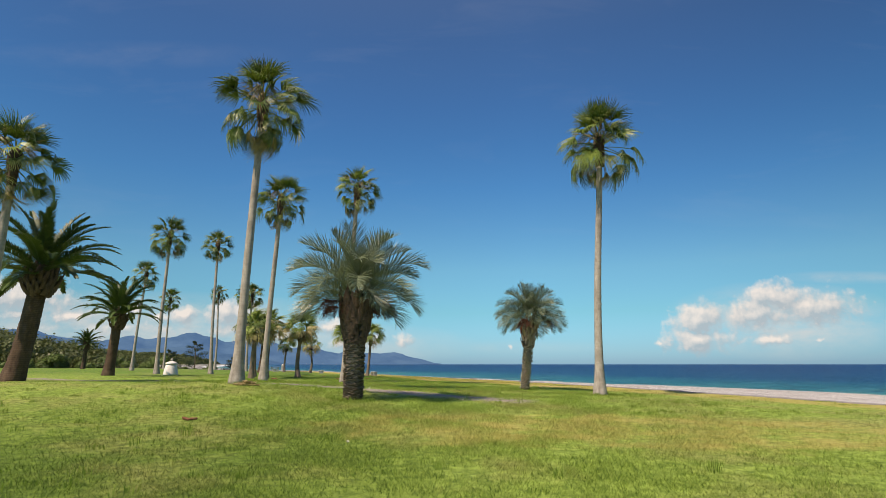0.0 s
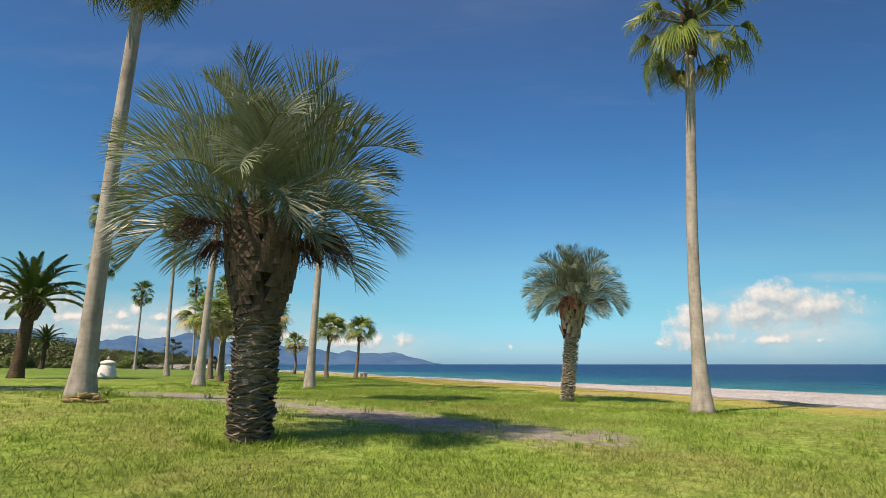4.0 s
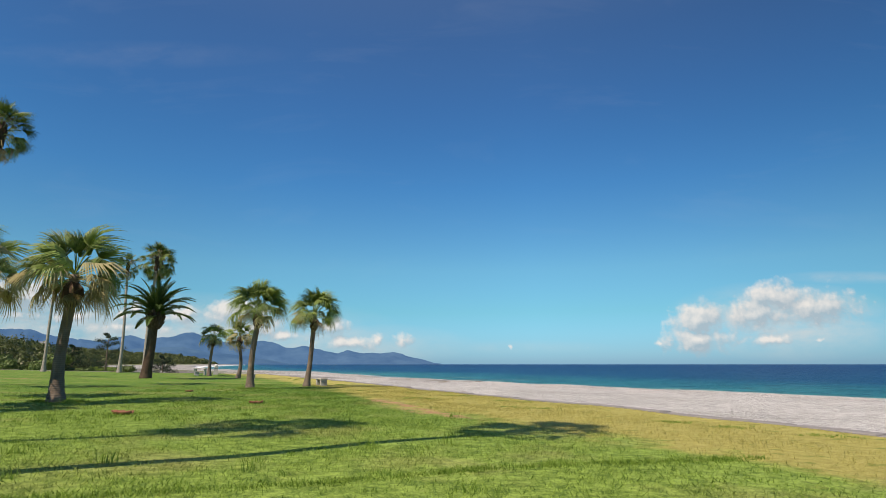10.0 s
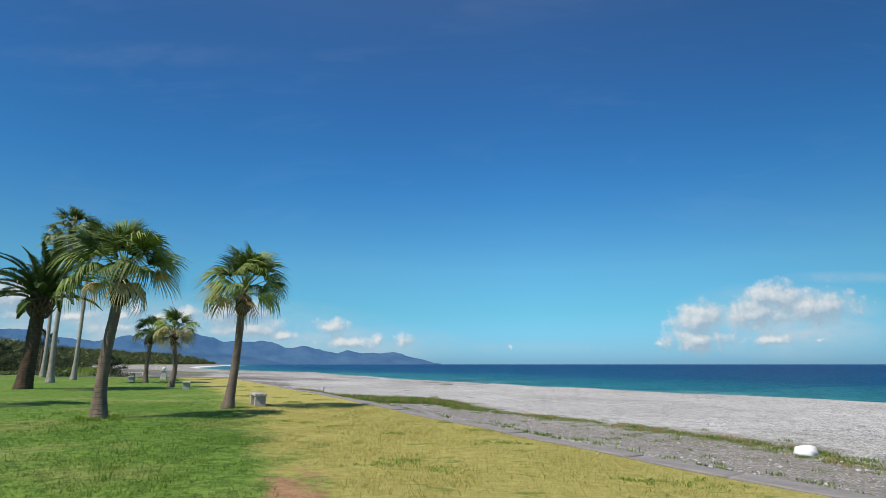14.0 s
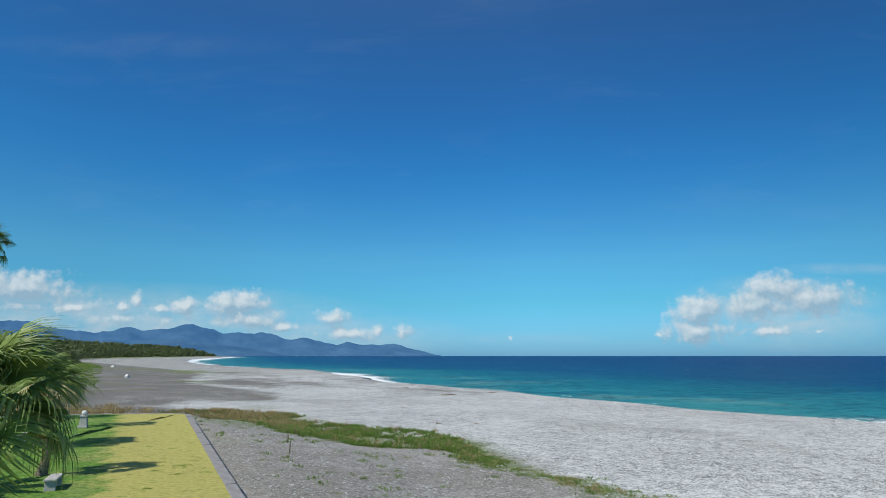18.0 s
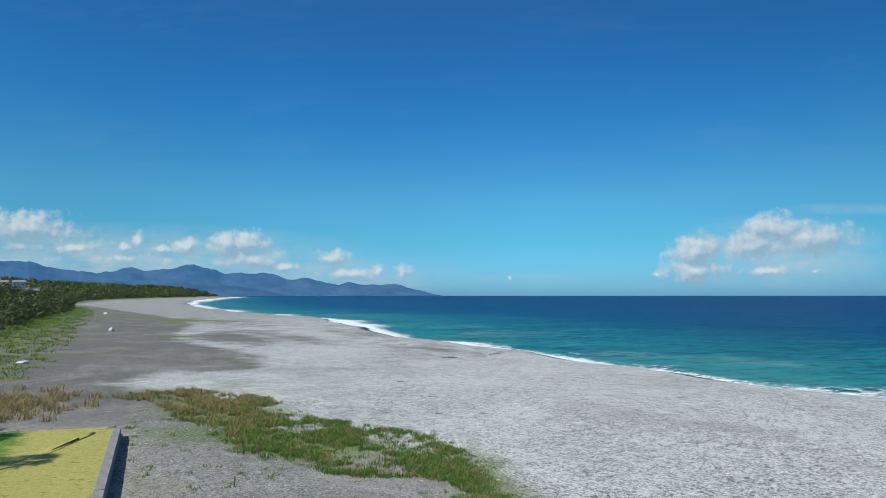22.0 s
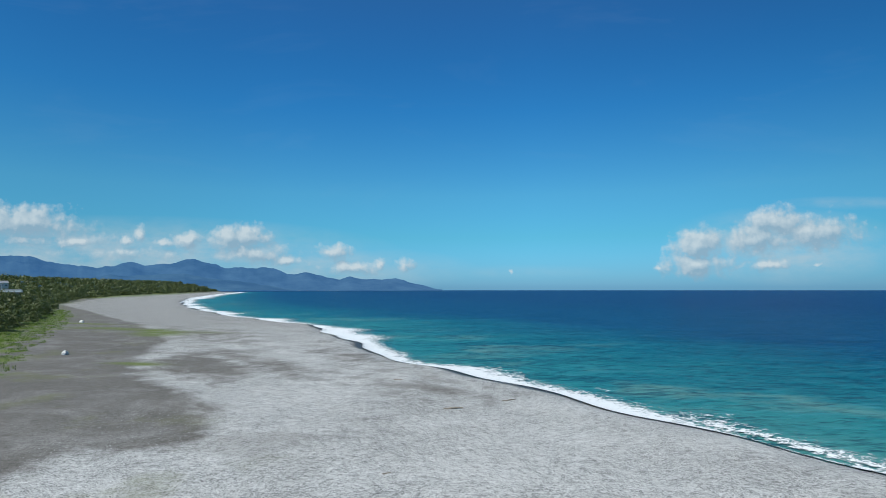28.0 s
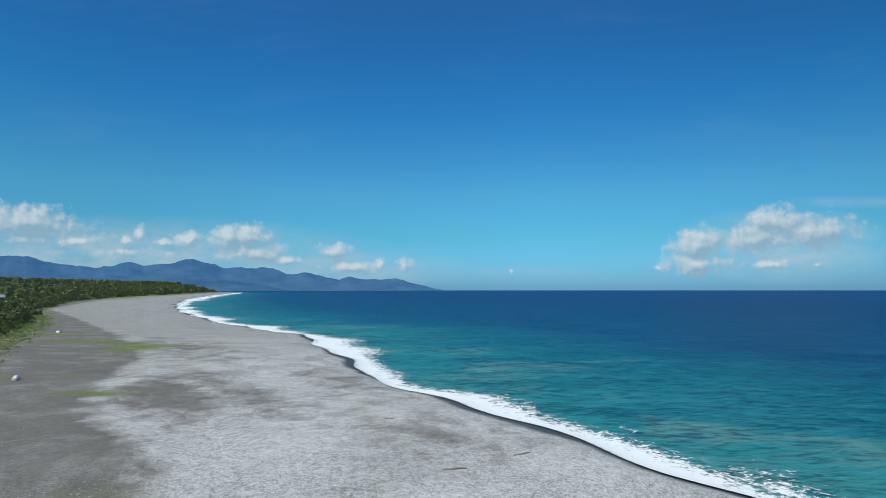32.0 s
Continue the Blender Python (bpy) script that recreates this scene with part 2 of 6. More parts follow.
STONE_WHITE = plain("white_stone", (0.55, 0.53, 0.50), (0.80, 0.79, 0.76), 5.0, 0.85, 0.4)
STONE_GREY = plain("grey_stone", (0.26, 0.25, 0.23), (0.52, 0.50, 0.47), 7.0, 0.85, 0.5)
CONCRETE = plain("concrete", (0.175, 0.165, 0.162), (0.30, 0.285, 0.278), 1.6, 0.9, 0.3)
PEBBLE = plain("pebble", (0.24, 0.24, 0.24), (0.62, 0.61, 0.59), 3.0, 0.85, 0.4)
DRY_WOOD = plain("dry_wood", (0.15, 0.05, 0.03), (0.34, 0.15, 0.10), 6.0, 0.85, 0.5)
DRIFT = plain("driftwood", (0.16, 0.13, 0.10), (0.36, 0.31, 0.25), 5.0, 0.9, 0.5)
WHITE_BAG = plain("white_foam", (0.70, 0.70, 0.69), (0.84, 0.84, 0.83), 4.0, 0.6, 0.4)
WHITE_PAINT = plain("white_paint", (0.62, 0.63, 0.63), (0.82, 0.82, 0.81), 0.6, 0.6, 0.1)
ROOF_GREY = plain("roof_grey", (0.16, 0.17, 0.19), (0.30, 0.31, 0.33), 0.4, 0.7, 0.2)
WALL_HOUSE = plain("house_wall", (0.52, 0.48, 0.42), (0.72, 0.69, 0.63), 0.5, 0.85, 0.2)
DARK_GLASS = plain("dark_window", (0.02, 0.025, 0.03), (0.05, 0.055, 0.06), 1.0, 0.15, 0.0, 0.5)
STEEL = plain("grey_steel", (0.32, 0.33, 0.34), (0.48, 0.49, 0.50), 2.0, 0.5, 0.1, 0.5)


def lawn_tone(gr, p, k):
    """Grass colour: fresh green to straw by patches, drier where the walk begins."""
    wide = gr.noise(0.33, 5, 0.62, p)
    south = gr.node("ShaderNodeSeparateXYZ", {0: p}).outputs[1]
    worn = gr.math("MULTIPLY", gr.span(south, 34.0, 24.0), gr.span(south, 8.0, 14.0))
    fresh = gr.mix(gr.span(k, 0.2, 0.8), (0.092, 0.168, 0.022), (0.360, 0.500, 0.105))
    straw = gr.mix(gr.span(k, 0.2, 0.8), (0.150, 0.150, 0.045), (0.460, 0.425, 0.170))
    west = gr.node("ShaderNodeSeparateXYZ", {0: p}).outputs[0]
    lush = gr.math("MULTIPLY", gr.span(gr.math("ADD", west, gr.math("MULTIPLY", gr.noise(0.5, 4, 0.6, p), 4.0)), 3.0, -1.0), gr.span(south, 18.0, 9.0))
    fresh = gr.mix(gr.math("MULTIPLY", lush, 0.75), fresh, gr.mix(gr.span(k, 0.2, 0.8), (0.034, 0.078, 0.010), (0.140, 0.240, 0.038)))
    fresh = gr.mix(gr.math("MULTIPLY", gr.span(south, 34.0, 56.0), 0.8), fresh, gr.mix(gr.span(k, 0.2, 0.8), (0.034, 0.094, 0.010), (0.140, 0.270, 0.042)))
    dry = gr.span(gr.math("ADD", wide, gr.math("MULTIPLY", worn, 0.06)), 0.50, 0.74)
    return gr.mix(gr.math("MULTIPLY", dry, 0.75), fresh, straw)


def yellow_edge(gr, p):
    e = gr.math("ADD", gr.attr("yellow"), gr.math("MULTIPLY", gr.math("SUBTRACT", gr.noise(0.9, 5, 0.65, p), 0.5), 4.5))
    return gr.span(e, -0.5, 0.7)


def lawn_build(gr, b):
    p = place(gr)
    fine = gr.noise(34.0, 6, 0.8, p)
    mid = gr.noise(5.0, 7, 0.72, p)
    k = gr.span(gr.math("ADD", gr.math("MULTIPLY", fine, 0.5), gr.math("MULTIPLY", mid, 0.5)), 0.38, 0.62)
    green = lawn_tone(gr, p, k)
    yellow = gr.mix(k, (0.26, 0.24, 0.06), (0.52, 0.47, 0.155))
    tuft = gr.span(gr.noise(1.7, 5, 0.6, gr.vec("MULTIPLY", p, (1.0, 1.6, 1))), 0.60, 0.66)
    yellow = gr.mix(gr.math("MULTIPLY", tuft, 0.8), yellow, (0.15, 0.21, 0.035))
    c = gr.mix(yellow_edge(gr, p), green, yellow)
    red = gr.span(gr.node("ShaderNodeSeparateXYZ", {0: p}).outputs[1], 32.0, 40.0)
    soil = gr.mix(red, gr.mix(k, (0.17, 0.145, 0.125), (0.44, 0.39, 0.345)), gr.mix(k, (0.25, 0.130, 0.070), (0.52, 0.32, 0.18)))
    bare = gr.math("ADD", gr.attr("dirt"), gr.math("MULTIPLY", gr.math("SUBTRACT", gr.noise(1.3, 6, 0.7, p), 0.5), 2.4))
    c = gr.mix(gr.span(bare, 0.45, 0.8), c, soil)
    put(gr, b, "Base Color", c)
    bump(gr, b, gr.math("ADD", fine, gr.math("MULTIPLY", mid, 0.8)), 0.7, 0.04)


LAWN = material("lawn", lawn_build, 0.9, 0.15)


def blade_build(gr, b):
    p = place(gr)
    k = gr.node("ShaderNodeNewGeometry").outputs["Random Per Island"]
    c = gr.mix(yellow_edge(gr, p), lawn_tone(gr, p, k), gr.mix(k, (0.29, 0.27, 0.07), (0.52, 0.475, 0.165)))
    put(gr, b, "Base Color", c)
    tr = gr.node("ShaderNodeBsdfTranslucent", {0: c})
    mx = gr.node("ShaderNodeMixShader", {0: 0.4})
    gr.tree.links.new(b.outputs[0], mx.inputs[1])
    gr.tree.links.new(tr.outputs[0], mx.inputs[2])
    gr.node("ShaderNodeOutputMaterial", {0: mx.outputs[0]})


BLADE = bpy.data.materials.new("grass_blade")
BLADE.use_nodes = True
g = Graph(BLADE.node_tree)
blade_build(g, g.node("ShaderNodeBsdfPrincipled", {"Roughness": 0.6, "Specular IOR Level": 0.2}))


def beach_build(gr, b):
    p = place(gr)
    far = gr.attr("inland")
    cell = gr.node("ShaderNodeTexVoronoi", {"Vector": p, "Scale": 6.5, "Randomness": 1.0})
    cell2 = gr.node("ShaderNodeTexVoronoi", {"Vector": p, "Scale": 13.0, "Randomness": 1.0})
    tone = gr.math("ADD", gr.math("MULTIPLY", gr.node("ShaderNodeSeparateXYZ", {0: cell.outputs[1]}).outputs[0], 0.4),
                   gr.math("MULTIPLY", gr.node("ShaderNodeSeparateXYZ", {0: cell2.outputs[1]}).outputs[1], 0.6))
    cell3 = gr.node("ShaderNodeTexVoronoi", {"Vector": p, "Scale": 1.7, "Randomness": 1.0})
    lumpy = gr.node("ShaderNodeSeparateXYZ", {0: cell3.outputs[1]}).outputs[2]
    mid = gr.noise(0.55, 5, 0.65, p)
    wide = gr.noise(0.06, 5, 0.6, p)
    k = gr.math("ADD", gr.math("MULTIPLY", tone, 0.62), gr.math("MULTIPLY", gr.math("ADD", gr.math("ADD", mid, wide), gr.math("MULTIPLY", lumpy, 0.4)), 0.25))
    pale = gr.mix(gr.span(k, 0.38, 0.78), (0.075, 0.074, 0.071), (0.680, 0.674, 0.648))
    bright = gr.math("MULTIPLY", gr.span(gr.node("ShaderNodeSeparateXYZ", {0: cell.outputs[1]}).outputs[1], 0.90, 0.93), gr.span(cell.outputs[0], 0.34, 0.26))
    pale = gr.mix(gr.math("MULTIPLY", bright, 0.8), pale, (0.78, 0.77, 0.75))
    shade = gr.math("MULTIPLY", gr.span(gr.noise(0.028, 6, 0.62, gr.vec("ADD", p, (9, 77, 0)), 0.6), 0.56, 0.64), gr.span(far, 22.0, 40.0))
    grit = gr.mix(gr.span(k, 0.25, 0.85), (0.062, 0.057, 0.050), (0.210, 0.196, 0.176))
    close = gr.span(gr.node("ShaderNodeSeparateXYZ", {0: p}).outputs[1], 135.0, 112.0)
    grit = gr.mix(gr.math("MULTIPLY", close, 0.85), grit, gr.mix(gr.span(k, 0.25, 0.85), (0.105, 0.097, 0.084), (0.345, 0.322, 0.286)))
    ragged = gr.math("MULTIPLY", gr.math("SUBTRACT", gr.noise(0.13, 6, 0.62, p, 0.5), 0.5), 16.0)
    zone = gr.span(gr.math("ADD", gr.attr("grit"), ragged), -1.6, 3.2)
    zone = gr.math("MULTIPLY", zone, gr.math("SUBTRACT", 1.0, gr.math("MULTIPLY", gr.span(gr.noise(0.07, 6, 0.66, gr.vec("ADD", p, (5, 31, 0)), 0.8), 0.46, 0.62), 0.24)))
    zone = gr.math("MAXIMUM", zone, gr.math("MULTIPLY", shade, 0.35))
    zone = gr.math("MAXIMUM", zone, gr.math("MULTIPLY", gr.span(gr.node("ShaderNodeSeparateXYZ", {0: p}).outputs[1], 280.0, 420.0), 0.42))
    grit = gr.mix(gr.math("MULTIPLY", bright, 0.75), grit, (0.60, 0.59, 0.57))
    c = gr.mix(zone, pale, grit)
    moss = gr.math("MULTIPLY", gr.span(gr.noise(0.05, 6, 0.68, gr.vec("ADD", p, (40, 10, 0))), 0.56, 0.66), gr.span(far, 55.0, 80.0))
    c = gr.mix(gr.math("MULTIPLY", moss, 0.45), c, (0.16, 0.17, 0.07))
    c = gr.mix(gr.attr("green"), c, gr.mix(gr.span(tone, 0.2, 0.8), (0.075, 0.112, 0.022), (0.195, 0.230, 0.060)))
    wet = gr.math("SUBTRACT", 1.0, gr.span(gr.math("ADD", far, gr.math("MULTIPLY", gr.math("SUBTRACT", gr.noise(0.05, 4, 0.5, p), 0.5), 12.0)), 4.6, 7.0))
    c = gr.mix(wet, c, (0.062, 0.059, 0.056))
    put(gr, b, "Base Color", c)
    put(gr, b, "Roughness", gr.math("SUBTRACT", 0.9, gr.math("MULTIPLY", wet, 0.45)))
    bump(gr, b, gr.math("ADD", gr.math("MULTIPLY", tone, 1.1), gr.math("MULTIPLY", mid, 0.2)), 0.45, 0.09)


BEACH = material("gravel_beach", beach_build, 0.9, 0.2)


def sea_build(gr, b):
    p = place(gr)
    off = gr.attr("offshore")
    wide = gr.noise(0.012, 5, 0.6, gr.vec("MULTIPLY", p, (0.6, 1.0, 1)))
    d = gr.math("ADD", off, gr.math("MULTIPLY", gr.math("SUBTRACT", wide, 0.5), 140.0))
    c = gr.ramp(gr.span(d, -20.0, 620.0), [(0.0, (0.100, 0.290, 0.255)), (0.06, (0.028, 0.215, 0.230)), (0.15, (0.010, 0.140, 0.190)), (0.30, (0.004, 0.064, 0.160)), (1.0, (0.004, 0.036, 0.132))])
    silt = gr.math("MULTIPLY", gr.span(gr.noise(0.022, 5, 0.65, gr.vec("MULTIPLY", p, (0.7, 1.2, 1)), 0.5), 0.54, 0.66), gr.span(off, 130.0, 40.0))
    c = gr.mix(gr.math("MULTIPLY", silt, 0.7), c, (0.145, 0.300, 0.265))
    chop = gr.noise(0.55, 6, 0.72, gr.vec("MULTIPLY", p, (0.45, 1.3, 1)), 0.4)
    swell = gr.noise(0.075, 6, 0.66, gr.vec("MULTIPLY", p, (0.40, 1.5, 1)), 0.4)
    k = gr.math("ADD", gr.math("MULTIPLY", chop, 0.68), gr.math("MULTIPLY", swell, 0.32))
    # Wave shading painted into the base colour: troughs darkened, crests lightened.
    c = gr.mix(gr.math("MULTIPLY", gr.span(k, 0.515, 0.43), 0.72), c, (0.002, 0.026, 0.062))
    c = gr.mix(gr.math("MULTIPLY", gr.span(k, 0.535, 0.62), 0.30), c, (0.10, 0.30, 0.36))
    cap = gr.span(gr.noise(0.10, 6, 0.66, gr.vec("MULTIPLY", p, (0.4, 1.7, 1)), 0.8), 0.715, 0.75)
    c = gr.mix(gr.math("MULTIPLY", cap, 0.7), c, (0.75, 0.80, 0.80))
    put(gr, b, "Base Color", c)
    bump(gr, b, gr.math("ADD", chop, gr.math("MULTIPLY", swell, 2.0)), 0.9, 0.8)


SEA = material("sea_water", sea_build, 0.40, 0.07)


def foam_build(gr, b):
    p = place(gr)
    e = gr.attr("edge")
    lace = gr.math("ADD", gr.math("MULTIPLY", gr.noise(0.40, 6, 0.65, p, 1.2), 0.55), gr.math("MULTIPLY", gr.noise(1.5, 6, 0.65, p, 0.8), 0.45))
    k = gr.math("ADD", e, gr.math("MULTIPLY", gr.math("SUBTRACT", lace, 0.5), 3.0))
    put(gr, b, "Base Color", gr.mix(gr.noise(1.2, 5, 0.6, p), (0.70, 0.74, 0.75), (0.86, 0.87, 0.87)))
    put(gr, b, "Alpha", gr.span(k, 0.36, 0.62))
    bump(gr, b, lace, 0.5, 0.3)


FOAM = material("foam", foam_build, 0.8, 0.2)


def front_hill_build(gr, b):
    hazy_hill_build(gr, b, 0.90)


def hazy_hill_build(gr, b, near=1.0):
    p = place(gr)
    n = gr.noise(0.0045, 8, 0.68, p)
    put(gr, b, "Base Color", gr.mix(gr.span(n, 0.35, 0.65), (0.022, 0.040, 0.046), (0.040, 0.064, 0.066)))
    # Blue distance haze is put in as emission; the hills give off no light.
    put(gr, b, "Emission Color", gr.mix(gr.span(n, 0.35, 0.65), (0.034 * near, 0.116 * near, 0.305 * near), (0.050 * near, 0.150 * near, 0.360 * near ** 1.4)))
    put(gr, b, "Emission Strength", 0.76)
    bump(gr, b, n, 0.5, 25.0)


HILLS = material("far_hills", hazy_hill_build, 1.0, 0.0)
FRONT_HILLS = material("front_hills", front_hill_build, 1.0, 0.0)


# ---- helpers for shapes ----
def mesh(name, verts, faces, mat, smooth=False):
    me = bpy.data.meshes.new(name)
    me.from_pydata([tuple(map(float, q)) for q in verts], [], faces)
    me.materials.append(mat)
    if smooth:
        me.polygons.foreach_set("use_smooth", [True] * len(me.polygons))
    me.update()
    return me


def fast_mesh(name, verts, quads, mat, smooth=False):
    """verts: n x 3 array, quads: m x k array (all faces with k corners)."""
    verts, quads = np.asarray(verts, np.float32), np.asarray(quads, np.int32)
    me = bpy.data.meshes.new(name)
    k = quads.shape[1]
    me.vertices.add(len(verts))
    me.vertices.foreach_set("co", verts.ravel())
    me.loops.add(quads.size)
    me.loops.foreach_set("vertex_index", quads.ravel())
    me.polygons.add(len(quads))
    me.polygons.foreach_set("loop_start", np.arange(0, quads.size, k, dtype=np.int32))
    me.polygons.foreach_set("use_smooth", np.full(len(quads), smooth))
    me.materials.append(mat)
    me.update(calc_edges=True)
    return me


def point_attr(me, name, values):
    a = me.attributes.new(name, "FLOAT", "POINT")
    a.data.foreach_set("value", np.asarray(values, np.float32))


def hang(name, me, parent, m=None, label=""):
    """A mesh as a part under its thing."""
    ob = new(name, me)
    ob.parent = parent
    if m is not None:
        ob.matrix_basis = m
    return tagged(ob, label) if label else ob


def part(name, bm, mat, parent, label="", m=None, smooth=False):
    me = bpy.data.meshes.new(name)
    bm.to_mesh(me)
    bm.free()
    me.materials.append(mat)
    if smooth:
        me.polygons.foreach_set("use_smooth", [True] * len(me.polygons))
    return hang(name, me, parent, m, label)


def thing(name, x, y, z, turn, label, category, group=""):
    e = new(name)
    e.empty_display_size = 0.2
    e.matrix_basis = pose(x, y, z, 0, 0, turn)
    return tagged(e, label, category, group)


def block(bm, sx, sy, sz, m, bevel=0.01):
    """A bevelled box of that size round the middle of m."""
    r = bmesh.ops.create_cube(bm, size=1.0, matrix=m @ Matrix.Diagonal((sx, sy, sz, 1)))
    if bevel:
        es = {e for q in r["verts"] for e in q.link_edges}
        bmesh.ops.bevel(bm, geom=list(es), offset=bevel, segments=1, affect="EDGES")
    return bm


def lathe(profile, sides, wob=0.0, bend=None, seed=0):
    """Rings of a turned shape: profile of (radius, z); bend(z) gives the middle's offset."""
    rng = np.random.default_rng(seed)
    vs, fs = [], []
    n = len(profile)
    for i, (r, z) in enumerate(profile):
        ox, oy = bend(z) if bend else (0, 0)
        for j in range(sides):
            a = 2 * math.pi * j / sides
            q = r * (1 + wob * (rng.random() - 0.5))
            vs.append((ox + q * math.cos(a), oy + q * math.sin(a), z))
    for i in range(n - 1):
        for j in range(sides):
            a, b2 = i * sides + j, i * sides + (j + 1) % sides
            fs.append((a, b2, b2 + sides, a + sides))
    fs.append(tuple(range(sides))[::-1])
    fs.append(tuple((n - 1) * sides + j for j in range(sides)))
    return vs, fs


def along(line, p):
    """Signed distance of points (n x 2) from an open line; positive on the left of its way. Also how far along."""
    line = np.asarray(line, float)
    p = np.asarray(p, float)
    best, sign, run_at = np.full(len(p), 1e9), np.ones(len(p)), np.zeros(len(p))
    run = 0.0
    for a, b2 in zip(line[:-1], line[1:]):
        d = b2 - a
        ln = np.hypot(*d)
        w = p - a
        s = np.clip((w @ d) / ln ** 2, 0, 1)
        q = w - s[:, None] * d
        dist = np.hypot(q[:, 0], q[:, 1])
        near = dist < best - 1e-9
        best = np.where(near, dist, best)
        sign = np.where(near, np.sign(d[0] * w[:, 1] - d[1] * w[:, 0] + 1e-12), sign)
        run_at = np.where(near, run + s * ln, run_at)
        run += ln
    return best * sign, run_at
# ---- the lie of the land ----
# water's edge, going north; the land lies on its left
SHORE = [(330, -600), (190, -140), (128, 20), (94, 90), (67, 143), (46, 178), (33, 195), (20, 214), (1, 248), (-22, 284),
         (-44, 345), (-77, 424), (-155, 516), (-270, 700), (-393, 944), (-540, 1306), (-760, 2000), (-985, 2840), (-1120, 2900), (-1500, 2950), (-4000, 3100)]
# seaward edge of the lawn and its far end
LAWN_EDGE = [(36, -30), (20.5, 9), (16.0, 21.3), (12.6, 30.5), (9.0, 41.5), (5.6, 49.2), (2.7, 54.5), (-0.5, 61.2), (-4.0, 68.7), (-7.9, 77.0), (-15.6, 92.2), (-25.4, 111.6)]
LAWN_END = [(-25.4, 111.6), (-31.0, 109.6), (-38.0, 105.5), (-60.0, 106.0), (-95.0, 100.0)]
# where the lawn turns from green to yellow
TURN_LINE = [(34, -40), (14.0, 18.0), (10.0, 27.0), (7.9, 32.0), (5.2, 36.0), (3.3, 40.0), (1.4, 43.0), (-1.4, 48.3), (-4.6, 57.0), (-9.6, 68.6), (-14.9, 80.0), (-22.3, 94.0), (-29.5, 107.5), (-33, 115)]
WOOD_LINE = [(-74, 116), (-90, 150), (-118, 222), (-184, 332), (-250, 450), (-386, 647), (-545, 935), (-692, 1300), (-860, 1895), (-1090, 2790)]
# rough grass reaches from the woods to this line
GRASS_LINE = [(-52, 116), (-66, 146), (-110, 226), (-172, 332), (-244, 452), (-380, 647), (-545, 935), (-1090, 2790)]
SEA_LEVEL = -6.5


def smooth(t):
    t = np.clip(t, 0, 1)
    return t * t * (3 - 2 * t)


def lawn_z(x, y):
    x, y = np.asarray(x, float), np.asarray(y, float)
    d = along(LAWN_EDGE, np.stack([x.ravel(), y.ravel()], 1))[0].reshape(x.shape)
    d = np.abs(d)
    z = -0.28 + 0.02 * np.minimum(d, 32) * smooth((y - 6) / 16) + 0.30 * np.exp(-((x + 9) ** 2 + (y - 21) ** 2) / 9 ** 2)
    return z + 0.03 * np.sin(x * 0.9 + 0.7 * np.sin(y * 0.5)) * np.sin(y * 0.7 + 1.3)


def ground_z(x, y):
    """Height of the beach, the back shore and the sea floor."""
    x, y = np.asarray(x, float), np.asarray(y, float)
    p = np.stack([x.ravel(), y.ravel()], 1)
    w, run = along(SHORE, p)
    w = w.reshape(x.shape)
    w = w + 2.2 * np.sin(run.reshape(x.shape) / 17.0) + 1.2 * np.sin(run.reshape(x.shape) / 6.3 + 1)
    z = np.interp(w, [-200, -40, 0, 4, 9, 14, 60, 90, 130, 190], [-20, -10, SEA_LEVEL, -5.2, -4.3, -4.0, -3.6, -2.7, -1.5, -0.3])
    e = np.minimum(np.abs(along(LAWN_EDGE, p)[0]), np.abs(along(LAWN_END, p)[0])).reshape(x.shape)
    near = smooth(1 - e / 16.0)
    z = np.where(w > 30, z + (np.maximum(z, -1.0) - z) * near, z)
    wood = along(WOOD_LINE, p)[0].reshape(x.shape)
    z = z + np.where(wood > 0, np.minimum(wood * 0.06, 14) * smooth((y - 150) / 300), 0)
    return z + np.where(w > 12, 0.10 * np.sin(x * 0.21 + 2 * np.sin(y * 0.06)) * np.sin(y * 0.17), 0)


def in_lawn(x, y):
    x, y = np.asarray(x, float), np.asarray(y, float)
    p = np.stack([x.ravel(), y.ravel()], 1)
    a = along(LAWN_EDGE, p)[0].reshape(x.shape) > 0
    north = np.interp(x, [q[0] for q in LAWN_END[::-1]], [q[1] for q in LAWN_END[::-1]])
    return a & (y < north) & (y > -30) & (x > -95)


def steps(*spans):
    """Grid lines: (start, end, step) spans that follow one another."""
    return np.unique(np.concatenate([np.arange(a, b2, s) for a, b2, s in spans]))


def sheet(xs, ys, zf, keep, mat, name):
    X, Y = np.meshgrid(xs, ys)
    Z = zf(X, Y)
    idx = np.arange(X.size).reshape(X.shape)
    q = np.stack([idx[:-1, :-1], idx[:-1, 1:], idx[1:, 1:], idx[1:, :-1]], -1).reshape(-1, 4)
    if keep is not None:
        cx, cy = (X[:-1, :-1] + X[1:, 1:]) / 2, (Y[:-1, :-1] + Y[1:, 1:]) / 2
        q = q[keep(cx, cy).ravel()]
    used, inv = np.unique(q, return_inverse=True)
    vs = np.stack([X.ravel(), Y.ravel(), Z.ravel()], 1)[used]
    return fast_mesh(name, vs, inv.reshape(-1, 4), mat, True), vs


# beach and back shore, one sheet to the far cape
GX = steps((-4000, -1200, 200), (-1200, -500, 30), (-500, -150, 8), (-150, -60, 3), (-60, 110, 1.6), (110, 360, 12))
GY = steps((-600, -40, 25), (-40, 20, 6), (20, 300, 1.8), (300, 620, 5), (620, 1400, 20), (1400, 3300, 60))


